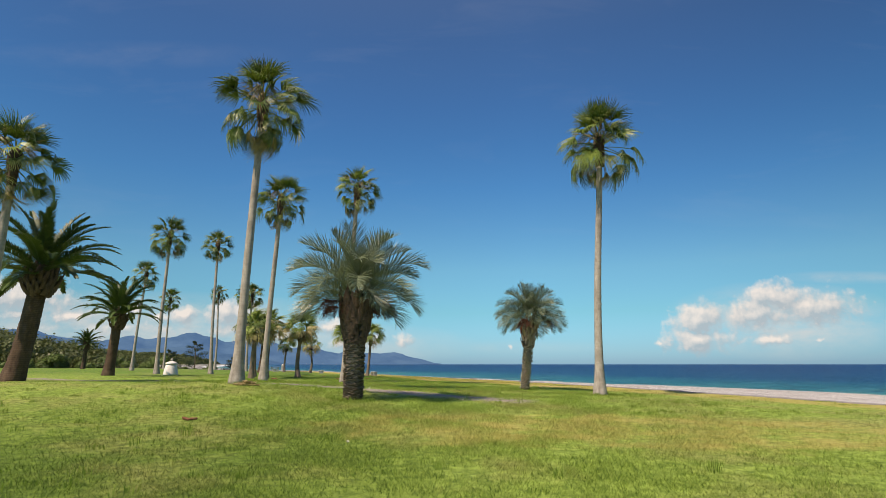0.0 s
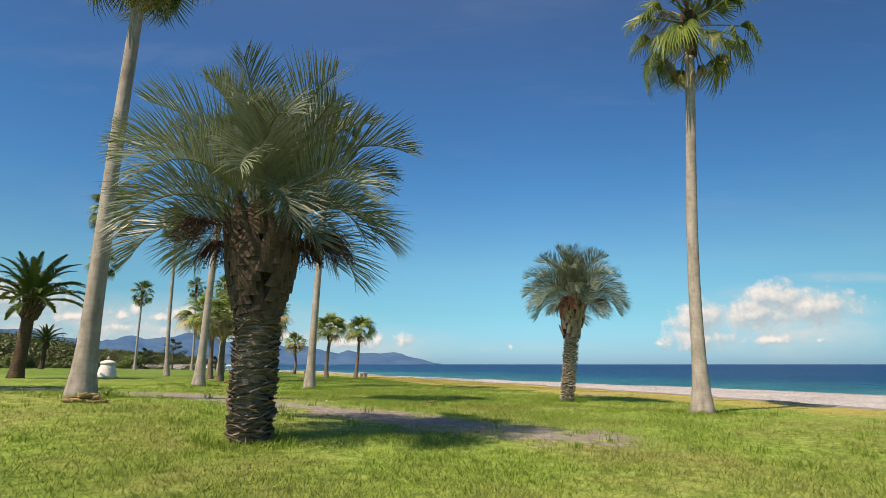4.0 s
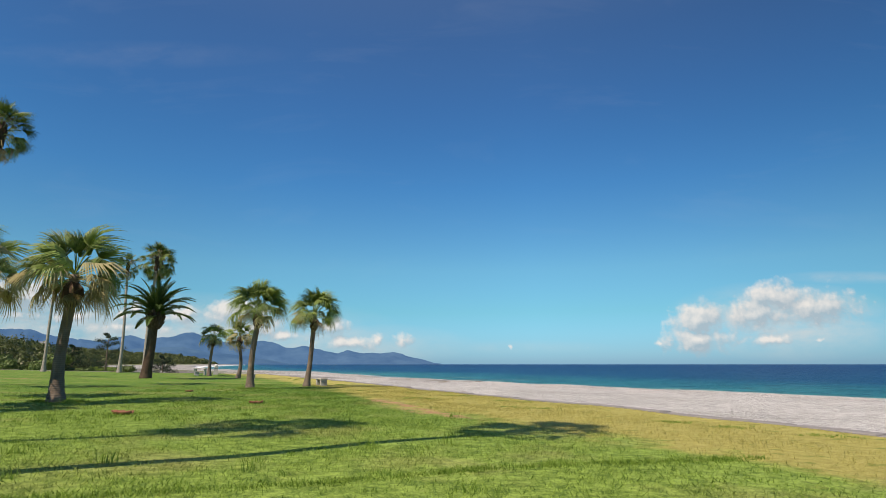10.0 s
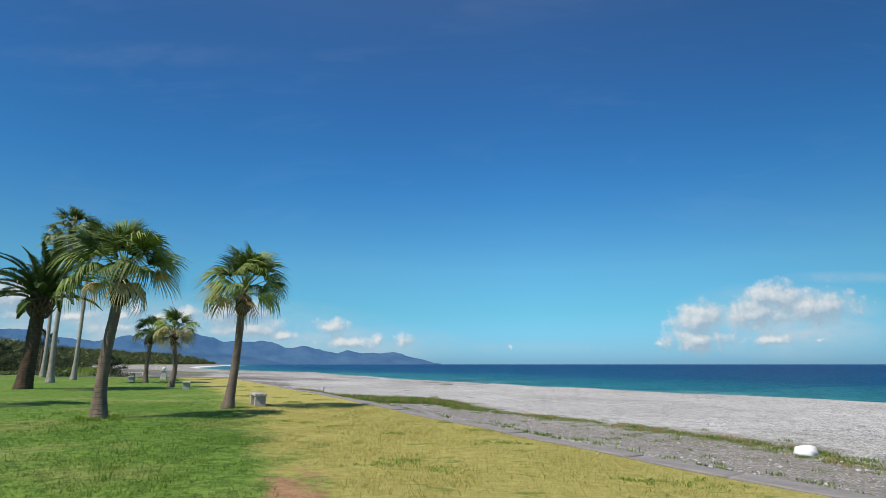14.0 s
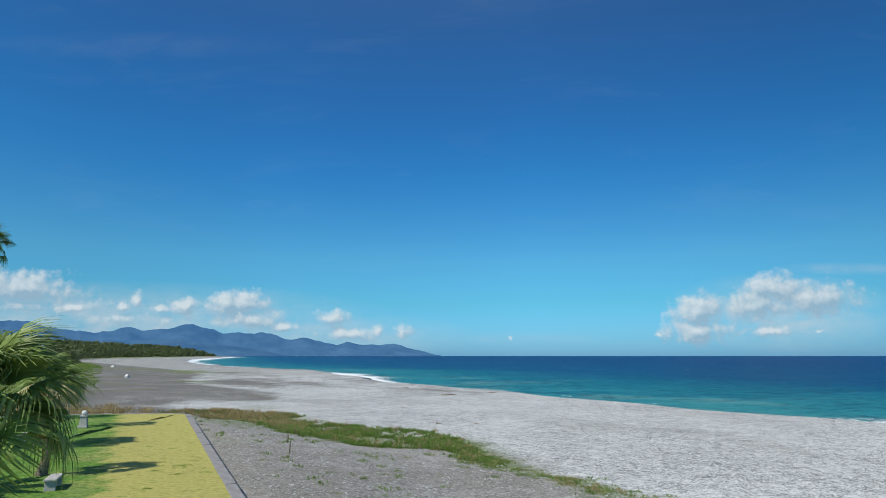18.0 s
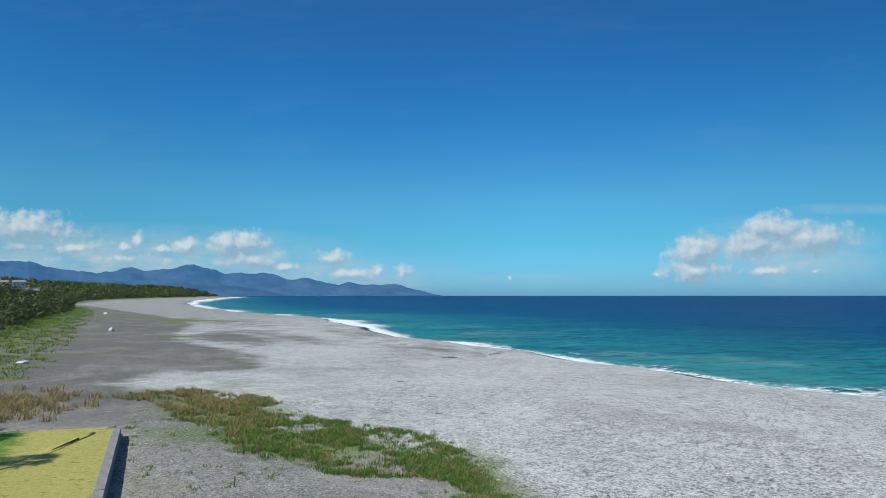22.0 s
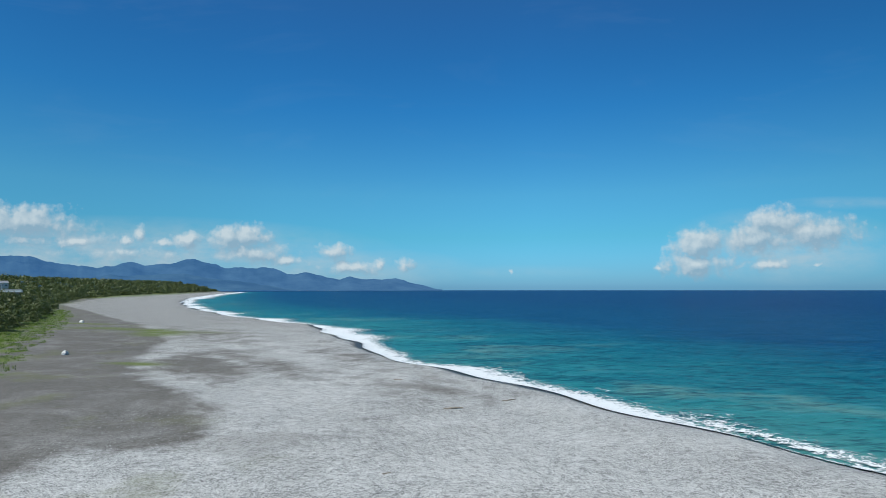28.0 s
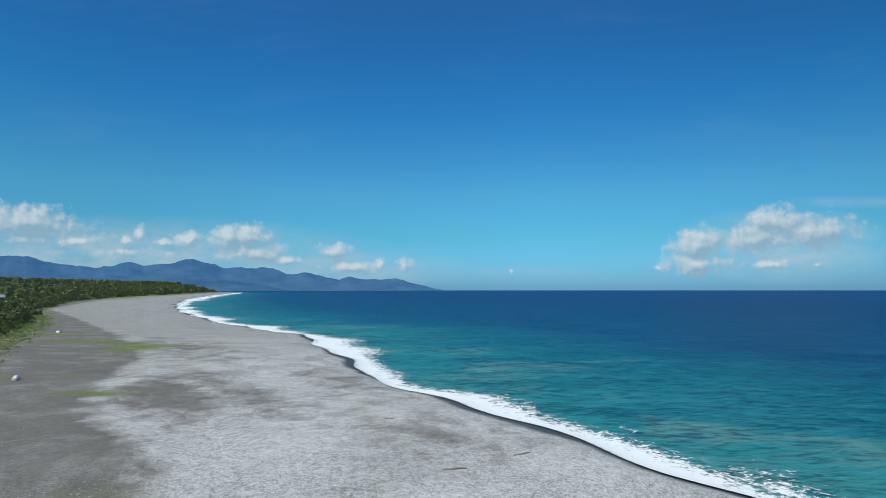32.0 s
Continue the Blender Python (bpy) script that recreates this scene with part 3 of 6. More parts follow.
def under(X, Y):
    z = ground_z(X, Y)
    p = np.stack([X.ravel(), Y.ravel()], 1)
    e = np.minimum(np.abs(along(LAWN_EDGE, p)[0]), np.abs(along(LAWN_END, p)[0])).reshape(X.shape)
    return np.where(in_lawn(X, Y), np.minimum(z, -0.9 - 0.2 * smooth(e / 3)), z)


me, vs = sheet(GX, GY, under, lambda x, y: (along(SHORE, np.stack([x.ravel(), y.ravel()], 1))[0] > -60).reshape(x.shape), BEACH, "ground")
w0 = along(SHORE, vs[:, :2])[0]
point_attr(me, "inland", w0)
wood0 = along(GRASS_LINE, vs[:, :2])[0]
patch = np.zeros(len(vs))
for px, py, rx, ry, turn in ((-140, 352, 42, 7, -8), (-122, 335, 12, 14, 20), (-190, 388, 22, 5, -10), (-80, 240, 9, 3, 0)):
    ca, sa = math.cos(radians(turn)), math.sin(radians(turn))
    dx, dy = vs[:, 0] - px, vs[:, 1] - py
    r = np.hypot((dx * ca + dy * sa) / rx, (dy * ca - dx * sa) / ry)
    patch = np.maximum(patch, np.clip(1.4 - r, 0, 1))
ragged = np.array([noise.noise((q[0] * 0.11, q[1] * 0.11, 0)) for q in vs])
patch = np.clip(np.maximum(patch, smooth((wood0 + 3 + 14 * ragged) / 10) * (vs[:, 1] > 118)) * (0.8 + 0.9 * ragged), 0, 1)
BAND = [(-38.4, 137, 1.2), (-34.5, 139, 4.5), (-29.7, 136, 6), (-24, 130.5, 8.5), (-18.5, 123, 8), (-14.6, 119, 9), (-11.4, 117.6, 9), (-8.4, 116.7, 8.5), (-5.6, 115.6, 7.5),
        (-2.9, 114.2, 6), (-0.2, 111.3, 4), (1, 106.6, 2.7), (3.6, 101.2, 2.2), (6.8, 97.6, 1.4), (9.5, 92, 1.0), (13.5, 83.5, 1.0), (17.2, 76.5, 1.0), (19.5, 69, 1.0), (22, 60, 1.0)]
bd, brun0 = along([q[:2] for q in BAND], vs[:, :2])
blen = np.concatenate([[0], np.cumsum(np.hypot(*np.diff(np.array(BAND)[:, :2], axis=0).T))])
bw = np.interp(brun0, blen, [q[2] for q in BAND])
patch = np.maximum(patch, 0.8 * np.clip(1.15 - np.abs(bd) / (0.7 * bw) + 1.4 * ragged, 0, 1) * (np.abs(bd) < 14))
point_attr(me, "green", patch)
# darker grit lies inland of this line, going north, and in a few tongues
GRIT_LINE = [(70, -60), (26, 58), (20.5, 77), (12.5, 92), (5, 104), (1.5, 113), (-8, 121), (-20, 129), (-31, 141), (-46, 147), (-44, 158), (-31, 166), (-39, 187), (-51, 203), (-71, 225), (-85, 251),
             (-90, 270), (-108, 315), (-155, 385), (-280, 545), (-410, 700), (-700, 1310), (-1000, 2700)]
grit = along(GRIT_LINE, vs[:, :2])[0]
for px, py, rx, ry, turn, full in ((-65, 240, 9, 24, 32, 6), (-58, 255, 5, 30, 40, 3), (-6, 209, 10, 5, -35, 1.5), (-110, 345, 12, 40, 40, 2), (-28, 262, 5, 20, 30, 1)):
    ca, sa = math.cos(radians(turn)), math.sin(radians(turn))
    dx, dy = vs[:, 0] - px, vs[:, 1] - py
    grit = np.maximum(grit, full * (1.25 - np.hypot((dx * ca + dy * sa) / rx, (dy * ca - dx * sa) / ry)))
point_attr(me, "grit", np.clip(grit, -30, 30))
ground = tagged(new("ground", me), "grey gravel and pebble beach with paler stones towards the water", "beach", kind="structure")

# lawn


def build_lawn():
    """Columns run inland from the seaward edge, so that the edge is clean."""
    ts = np.concatenate([np.linspace(0, 1, 90)])
    edge = np.array(LAWN_EDGE)
    run = np.concatenate([[0], np.cumsum(np.hypot(*np.diff(edge, axis=0).T))])
    ss = np.arange(0, run[-1], 0.8)
    ss = np.append(ss, run[-1])
    ex, ey = np.interp(ss, run, edge[:, 0]), np.interp(ss, run, edge[:, 1])
    end = np.array(LAWN_END)
    west = np.stack([np.interp(ss / run[-1], [0, 1], [-95, -95]), np.interp(ss / run[-1], [0, 1], [-30, 100])], 1)
    depth = (ts ** 1.5)
    X = ex[:, None] + (west[:, 0] - ex)[:, None] * depth[None]
    Y = ey[:, None] + (west[:, 1] - ey)[:, None] * depth[None]
    north = np.interp(X, end[::-1, 0], end[::-1, 1])
    blend = smooth((ss / run[-1] - 0.75) / 0.25)[:, None]
    Y = np.where(X <= -25.4, Y + (np.minimum(Y + (north - Y), north) - Y) * blend ** 2, Y)
    Z = lawn_z(X, Y)
    idx = np.arange(X.size).reshape(X.shape)
    q = np.stack([idx[:-1, :-1], idx[1:, :-1], idx[1:, 1:], idx[:-1, 1:]], -1).reshape(-1, 4)
    return np.stack([X.ravel(), Y.ravel(), Z.ravel()], 1), q


def yellow_at(p):
    d = -along(TURN_LINE, p)[0]
    extra = 3.2 - np.hypot((p[:, 0] - 4.5) / 1.9, (p[:, 1] - 12.5) / 0.75)
    return np.maximum(d, np.minimum(extra, 0.15))


def dirt_at(p):
    strip = 1.0 - np.abs(along([(-26, 33), (-13, 27.5), (-8, 25), (-4, 22.6), (-1.5, 20.6), (2.0, 18.6)], p)[0]) / 2.1
    scar = 1.0 - np.abs(along([(-3.1, 53.0), (-1.9, 49.6), (-0.8, 46.5), (0.6, 44.2)], p)[0]) / 0.75
    butt = 0.9 - np.hypot(p[:, 0] - 6.4, (p[:, 1] - 35.6) * 0.6) / 2.6
    worn = 0.85 - np.hypot((p[:, 0] + 30) / 2, p[:, 1] - 70) / 2.5
    return np.maximum(np.maximum(strip, scar), np.maximum(np.maximum(butt, worn), 0))


vs, q = build_lawn()
me = fast_mesh("lawn", vs, q, LAWN, True)
point_attr(me, "yellow", yellow_at(vs[:, :2]))
point_attr(me, "dirt", dirt_at(vs[:, :2]))
lawn = tagged(new("lawn", me), "mown green lawn turning yellow along its seaward edge", "lawn", kind="structure")

# retaining wall: concrete cap stones on a concrete face
wall = tagged(new("retaining_wall"), "low grey concrete retaining wall along the lawn", "wall", kind="structure")


def wall_run(line, name):
    line = np.array(line)
    run = np.concatenate([[0], np.cumsum(np.hypot(*np.diff(line, axis=0).T))])
    ss = np.arange(0, run[-1], 1.0)
    px, py = np.interp(ss, run, line[:, 0]), np.interp(ss, run, line[:, 1])
    tx, ty = np.gradient(px), np.gradient(py)
    ln = np.hypot(tx, ty)
    nx, ny = ty / ln, -tx / ln
    z = lawn_z(px - nx * 0.3, py - ny * 0.3) + 0.03
    vs, fs = [], []
    for x, y, a, b2, h in zip(px, py, nx, ny, z):
        for o, zz in ((-0.05, h - 0.02), (0.05, h - 0.02), (0.42, h - 0.06), (0.50, -3.6), (-0.05, -3.6)):
            vs.append((x + a * o, y + b2 * o, zz))
    for i in range(len(px) - 1):
        for j in range(5):
            a, b2 = i * 5 + j, i * 5 + (j + 1) % 5
            fs.append((a, a + 5, b2 + 5, b2))
    hang(name, mesh(name, vs, fs, CONCRETE), wall)
    return px, py, nx, ny, z


CAPS = []
for line, nm in ((LAWN_EDGE[2:], "wall_face"), (LAWN_END[:4], "wall_face")):
    CAPS.append(wall_run(line, nm))
bm = bmesh.new()
block(bm, 1.94, 0.46, 0.12, Matrix.Identity(4), 0.015)
cap_mesh = bpy.data.meshes.new("cap_stone")
bm.to_mesh(cap_mesh)
bm.free()
cap_mesh.materials.append(CONCRETE)
for px, py, nx, ny, z in CAPS:
    for i in range(1, len(px) - 1, 2):
        hang("cap_stone", cap_mesh, wall, pose(px[i] + nx[i] * 0.2, py[i] + ny[i] * 0.2, z[i] - 0.065, 0, 0, math.degrees(math.atan2(nx[i], -ny[i]))))

# sea: fine near the beach, coarse out to the horizon
SX = np.unique(np.concatenate([steps((-4900, -1000, 150), (-1000, -200, 20), (-200, -60, 6), (-60, 160, 2.5), (160, 500, 12), (500, 4900, 200)), [4900]]))
SY = np.unique(np.concatenate([steps((-1500, 60, 60), (60, 360, 2.5), (360, 800, 10), (800, 3200, 50), (3200, 4900, 150)), [4900]]))


def sea_z(X, Y):
    p = np.stack([X.ravel(), Y.ravel()], 1)
    w, run = along(SHORE, p)
    w, run = -w.reshape(X.shape), run.reshape(X.shape)
    amp = 0.10 + 0.10 * np.clip(w / 80, 0, 1)
    far = np.clip(1.6 - np.hypot(X, Y - 200) / 900, 0, 1)
    chop = np.sin(w * 0.33 + 1.5 * np.sin(run * 0.05)) + 0.7 * np.sin(w * 0.71 + run * 0.23) + 0.5 * np.sin(run * 0.6 - w * 0.2)
    return SEA_LEVEL + amp * chop * 0.6 * far


me, vs = sheet(SX, SY, sea_z, lambda x, y: (along(SHORE, np.stack([x.ravel(), y.ravel()], 1))[0] < 25).reshape(x.shape), SEA, "water")
point_attr(me, "offshore", -along(SHORE, vs[:, :2])[0])
water = tagged(new("water", me), "turquoise to deep blue sea with small waves", "sea", kind="structure")


def surf(name, lines, label):
    """Foam along the beach: each line is (inner, outer distance, from, to along the shore, crest height)."""
    shore = np.array(SHORE)
    run = np.concatenate([[0], np.cumsum(np.hypot(*np.diff(shore, axis=0).T))])
    vs, fs, ed = [], [], []
    for inner, outer, a, b2, crest, *thin in lines:
        ss = np.concatenate([np.arange(a, min(b2, 1600), 2.0), np.arange(max(a, 1600), max(b2, 1600), 15.0)])
        px, py = np.interp(ss, run, shore[:, 0]), np.interp(ss, run, shore[:, 1])
        k = np.ones(9) / 9
        tx, ty = np.gradient(px), np.gradient(py)
        tx, ty = np.convolve(np.pad(tx, 4, "edge"), k, "valid"), np.convolve(np.pad(ty, 4, "edge"), k, "valid")
        ln = np.hypot(tx, ty)
        nx, ny = ty / ln, -tx / ln
        wide = 1 + 0.42 * np.sin(ss / 23.0) + 0.25 * np.sin(ss / 9.0 + 1) - 0.25 * np.exp(-((ss - 905) / 22) ** 2) + 0.7 * smooth((ss - 900) / 180)
        fade = np.minimum(1, np.minimum(ss - a, b2 - ss) / 18.0)
        cols = 7
        base = len(vs)
        for i in range(len(ss)):
            swash = 2.2 * math.sin(ss[i] / 17.0) + 1.2 * math.sin(ss[i] / 6.3 + 1)
            for j in range(cols):
                t = j / (cols - 1)
                o = inner + swash * (inner < 4) + (outer - inner) * t * wide[i]
                x, y = px[i] + nx[i] * o, py[i] + ny[i] * o
                h = SEA_LEVEL + 0.16 + crest * math.exp(-((t - 0.35) / 0.22) ** 2) * (0.7 + 0.3 * math.sin(ss[i] / 5.0))
                g0 = -0.33 * (o - swash) if o < swash else 0
                vs.append((x, y, max(h, SEA_LEVEL + 0.16 + g0)))
                ed.append((1.18 - 1.25 * t ** 1.05 if t > 0.05 else 0.55) * fade[i] * (thin[0] if thin else 1))
        for i in range(len(ss) - 1):
            for j in range(cols - 1):
                q0 = base + i * cols + j
                fs.append((q0, q0 + 1, q0 + cols + 1, q0 + cols))
    me = mesh(name, vs, fs, FOAM, True)
    point_attr(me, "edge", ed)
    return tagged(new(name, me), label, "foam", kind="stuff")


surf("shore_foam", [(-3.6, 13.5, 560, 2150, 0.25), (-3.6, 28.0, 2000, 3900, 0.3), (2, 26, 680, 858, 0.2, 0.62), (14, 18, 866, 880, 0.4)],
     "white foam of small breakers along the pebble shore")

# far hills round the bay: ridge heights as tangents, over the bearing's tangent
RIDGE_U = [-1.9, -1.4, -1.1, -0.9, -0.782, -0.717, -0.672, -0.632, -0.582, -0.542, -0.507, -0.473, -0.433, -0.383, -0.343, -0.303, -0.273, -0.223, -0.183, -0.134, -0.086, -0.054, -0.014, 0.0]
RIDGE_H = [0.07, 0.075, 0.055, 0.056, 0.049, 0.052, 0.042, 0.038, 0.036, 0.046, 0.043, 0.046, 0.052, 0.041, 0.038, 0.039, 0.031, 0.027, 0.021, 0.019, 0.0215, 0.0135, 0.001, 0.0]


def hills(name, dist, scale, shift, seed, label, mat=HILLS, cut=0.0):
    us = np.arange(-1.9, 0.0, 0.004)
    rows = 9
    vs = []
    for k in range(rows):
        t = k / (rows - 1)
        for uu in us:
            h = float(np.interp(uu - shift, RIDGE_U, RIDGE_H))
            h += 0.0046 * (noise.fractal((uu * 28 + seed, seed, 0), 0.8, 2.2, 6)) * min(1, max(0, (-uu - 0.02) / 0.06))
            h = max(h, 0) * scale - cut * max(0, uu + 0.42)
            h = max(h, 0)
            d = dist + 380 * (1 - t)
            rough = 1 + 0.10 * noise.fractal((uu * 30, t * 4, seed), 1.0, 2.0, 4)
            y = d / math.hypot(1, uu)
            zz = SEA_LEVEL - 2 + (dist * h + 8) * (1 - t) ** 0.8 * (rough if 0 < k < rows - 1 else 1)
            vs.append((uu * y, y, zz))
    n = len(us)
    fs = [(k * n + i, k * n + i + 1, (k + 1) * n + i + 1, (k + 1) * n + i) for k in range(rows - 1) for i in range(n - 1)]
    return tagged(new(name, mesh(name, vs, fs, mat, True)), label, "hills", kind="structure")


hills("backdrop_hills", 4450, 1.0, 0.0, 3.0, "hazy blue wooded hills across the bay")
hills("backdrop_front_hills", 4150, 0.55, -0.03, 8.0, "darker wooded foothills in blue haze across the bay", FRONT_HILLS, 0.09)
# ---- palms ----
def fan_mesh(name, mat, stalk, blade, spread, droop, segs, seed, split=0.55, kink=0.45, fold=0.20):
    """A fan leaf along +x: an arching stalk and pleated segments that part and hang at their tips."""
    rng = np.random.default_rng(seed)
    vs, fs = [], []
    sag = stalk * 0.14
    for i in range(6):
        t = i / 5
        w = 0.026 * (1 - 0.5 * t)
        x, z = stalk * t, -sag * t * t
        vs += [(x, -w, z + 0.010), (x, w, z + 0.010), (x, 0, z - 0.020)]
    for i in range(5):
        for j in range(3):
            a, b2 = i * 3 + j, i * 3 + (j + 1) % 3
            fs.append((a, b2, b2 + 3, a + 3))
    half = spread / segs
    ck, sk = math.cos(kink), math.sin(kink)
    for k in range(segs):
        a = -spread + 2 * spread * (k + 0.5) / segs + rng.normal(0, 0.012)
        ln = blade * (1 - 0.22 * abs(a / spread) ** 2) * rng.uniform(0.88, 1.10)
        hang_by = droop * rng.uniform(0.6, 1.4)
        base = len(vs)
        for t in (0.03, 0.32, split, 0.8, 1.0):
            r = ln * t
            open_by = half * (0.98 if t <= split else (1 - t) / (1 - split) * 0.85 + 0.03)
            bend = hang_by * max(0, t - 0.45) ** 1.6
            rr = r * (1 - 0.40 * min(bend, 1.2))
            up = 0.22 * blade * math.cos(a) * t * (1 - t) + fold * blade * abs(math.sin(a)) ** 1.3 * t * (1.25 - t) - 0.16 * blade * math.sin(a) ** 2 * t * t
            for o, lift in ((-open_by, 0.0), (0, 0.030 * (1.1 - t)), (open_by, 0.0)):
                px, py, pz = rr * math.cos(a + o), rr * math.sin(a + o), up + lift
                vs.append((stalk + px * ck + pz * sk, py, -sag - px * sk + pz * ck - ln * bend))
        for i in range(4):
            for j in range(2):
                q0 = base + i * 3 + j
                fs.append((q0, q0 + 1, q0 + 4, q0 + 3))
    return mesh(name, vs, fs, mat)


def plume_mesh(name, mat, length, start, end, pairs, pinna, width, vee, seed, curl=1.0, lay=0.9, limp=0.24):
    """A feather leaf in the xz plane: the midrib bends from the start to the end pitch (degrees)."""
    rng = np.random.default_rng(seed)
    n = 16
    pts, tang = [], []
    x = z = 0.0
    for i in range(n + 1):
        t = i / n
        a = radians(start + (end - start) * t ** curl)
        pts.append((x, z))
        tang.append((math.cos(a), math.sin(a)))
        x += math.cos(a) * length / n
        z += math.sin(a) * length / n
    vs, fs = [], []
    for i, ((px, pz), (cx, cz)) in enumerate(zip(pts, tang)):
        t = i / n
        w = 0.030 * (1 - t) ** 0.8 + 0.004
        vs += [(px, -w, pz), (px - cz * w * 0.7, 0, pz + cx * w * 0.7), (px, w, pz), (px + cz * w * 0.5, 0, pz - cx * w * 0.5)]
    for i in range(n):
        for j in range(4):
            a, b2 = i * 4 + j, i * 4 + (j + 1) % 4
            fs.append((a, b2, b2 + 4, a + 4))
    for k in range(pairs):
        t = 0.14 + 0.855 * (k + 0.5) / pairs
        f = t * n
        i = min(int(f), n - 1)
        fr = f - i
        px, pz = pts[i][0] + (pts[i + 1][0] - pts[i][0]) * fr, pts[i][1] + (pts[i + 1][1] - pts[i][1]) * fr
        cx, cz = tang[i]
        ln = pinna * (0.45 + 0.55 * math.sin(math.pi * min(1, t * 0.85 + 0.12)) ** 0.7) * (1 - 0.45 * max(0, t - 0.75) / 0.25)
        fwd = lay * (1.18 - 0.62 * t)
        for side in (-1, 1):
            a = fwd + rng.normal(0, 0.07)
            up = vee + rng.normal(0, 0.12)
            l2 = ln * rng.uniform(0.88, 1.1)
            # along the rib, sideways and up
            d = Vector((cx * math.cos(a) - cz * math.sin(a) * math.sin(up), side * math.sin(a) * math.cos(up), cz * math.cos(a) + cx * math.sin(a) * math.sin(up)))
            wv = Vector((cx, 0, cz)).cross(d)
            wv = d.cross(wv).normalized() * width
            sag = l2 * rng.uniform(0.03, limp)
            o = Vector((px, 0, pz))
            base = len(vs)
            for s, ww, dn in ((0.0, 0.6, 0.0), (0.55, 1.0, 0.30)):
                m = o + d * l2 * s - Vector((0, 0, sag * dn))
                vs += [tuple(m - wv * ww), tuple(m + wv * ww)]
            vs.append(tuple(o + d * l2 * 0.97 - Vector((0, 0, sag))))
            fs += [(base, base + 1, base + 3, base + 2), (base + 2, base + 3, base + 4)]
    return mesh(name, vs, fs, mat)


def rot_z(a):
    return Matrix.Rotation(a, 4, "Z")


def aim(az, pitch, roll=0.0):
    return rot_z(az) @ Matrix.Rotation(-radians(pitch), 4, "Y") @ Matrix.Rotation(roll, 4, "X")


TALL_LEAVES = [fan_mesh("frond", FAN_GREEN, st, bl, sp, dr, 24, 10 + k, 0.48, kn, 0.55)
               for k, (st, bl, sp, dr, kn) in enumerate(((0.80, 1.08, 0.85, 0.3, 0.0), (0.92, 1.02, 1.15, 0.5, 0.1), (1.02, 0.96, 1.35, 0.7, 0.25), (1.12, 0.92, 1.45, 0.8, 0.4), (1.18, 0.88, 1.40, 0.9, 0.55), (1.20, 0.84, 1.25, 1.0, 0.7)))]
TALL_PALE = [fan_mesh("frond", FAN_PALE, 1.12, 0.85, 1.15, 1.1, 22, 20 + k, 0.42, 0.7, 0.5) for k in range(2)]
TALL_DRY = [fan_mesh("frond", FAN_DRY, 1.0, 0.80, 0.7, 1.3, 14, 30 + k, 0.35, 0.6, 0.4) for k in range(2)]
SHORT_LEAVES = [fan_mesh("frond", SHORT_GREEN, st, bl, sp, dr, 30, 40 + k, 0.60, kn, 0.45)
                for k, (st, bl, sp, dr, kn) in enumerate(((0.70, 0.98, 0.9, 0.6, 0.0), (0.80, 1.00, 1.2, 1.0, 0.06), (0.88, 0.98, 1.4, 1.4, 0.14), (0.92, 0.95, 1.5, 1.7, 0.26), (0.92, 0.90, 1.5, 1.9, 0.38)))]
SHORT_PALE = [fan_mesh("frond", SHORT_STRAW, 0.85, 0.95, 1.5, 1.3, 26, 50 + k, 0.5, 0.6, 0.3) for k in range(2)]
SHORT_DRY = [fan_mesh("frond", FAN_DRY, 0.70, 0.85, 1.1, 1.4, 20, 60 + k, 0.4, 0.8) for k in range(3)]
PINDO_LEAVES = [(p0, plume_mesh("frond", PINDO_LEAF, 1.80 * k, p0, p0 - dr, 74, 0.86, 0.0068, 0.70, 70 + i, 1.25, 0.95, 0.30))
                for i, (p0, dr, k) in enumerate(((86, 40, 0.96), (74, 72, 1.02), (60, 92, 1.04), (46, 104, 1.02), (32, 104, 1.0), (18, 92, 0.95), (4, 74, 0.85), (-10, 62, 0.8)))]
DATE_LEAVES = [(p0, plume_mesh("frond", DATE_LEAF, 3.5 * k, p0, p0 - dr, 92, 0.50, 0.024, 0.45, 90 + i, 1.35, 0.95))
               for i, (p0, dr, k) in enumerate(((82, 40, 0.9), (66, 62, 1.0), (50, 72, 1.0), (34, 72, 1.0), (18, 64, 0.98), (2, 52, 0.9), (-18, 40, 0.8)))]


def stem(height, low, mid, high, lean, sides=16, ring=0.16, seed=0, flare=0.7, wob=0.05):
    rng = np.random.default_rng(seed)
    n = max(12, int(height / ring))
    prof = []
    for i in range(n + 1):
        z = height * i / n
        t = z / height
        r = mid + (high - mid) * t + (low - mid) * math.exp(-z / flare) + 0.002 * (-1) ** i
        prof.append((r * (1 + 0.006 * rng.normal()), z))
    prof[0] = (prof[0][0] * 1.06, -0.25)
    sway = rng.normal(0, 0.05, 2)

    def bend(z):
        t = max(0, z / height)
        return (lean[0] * t ** 0.85 + sway[0] * math.sin(t * 5), lean[1] * t ** 0.85 + sway[1] * math.sin(t * 4.2))
    vs, fs = lathe(prof, sides, wob, bend, seed)
    return vs, fs, bend(height)


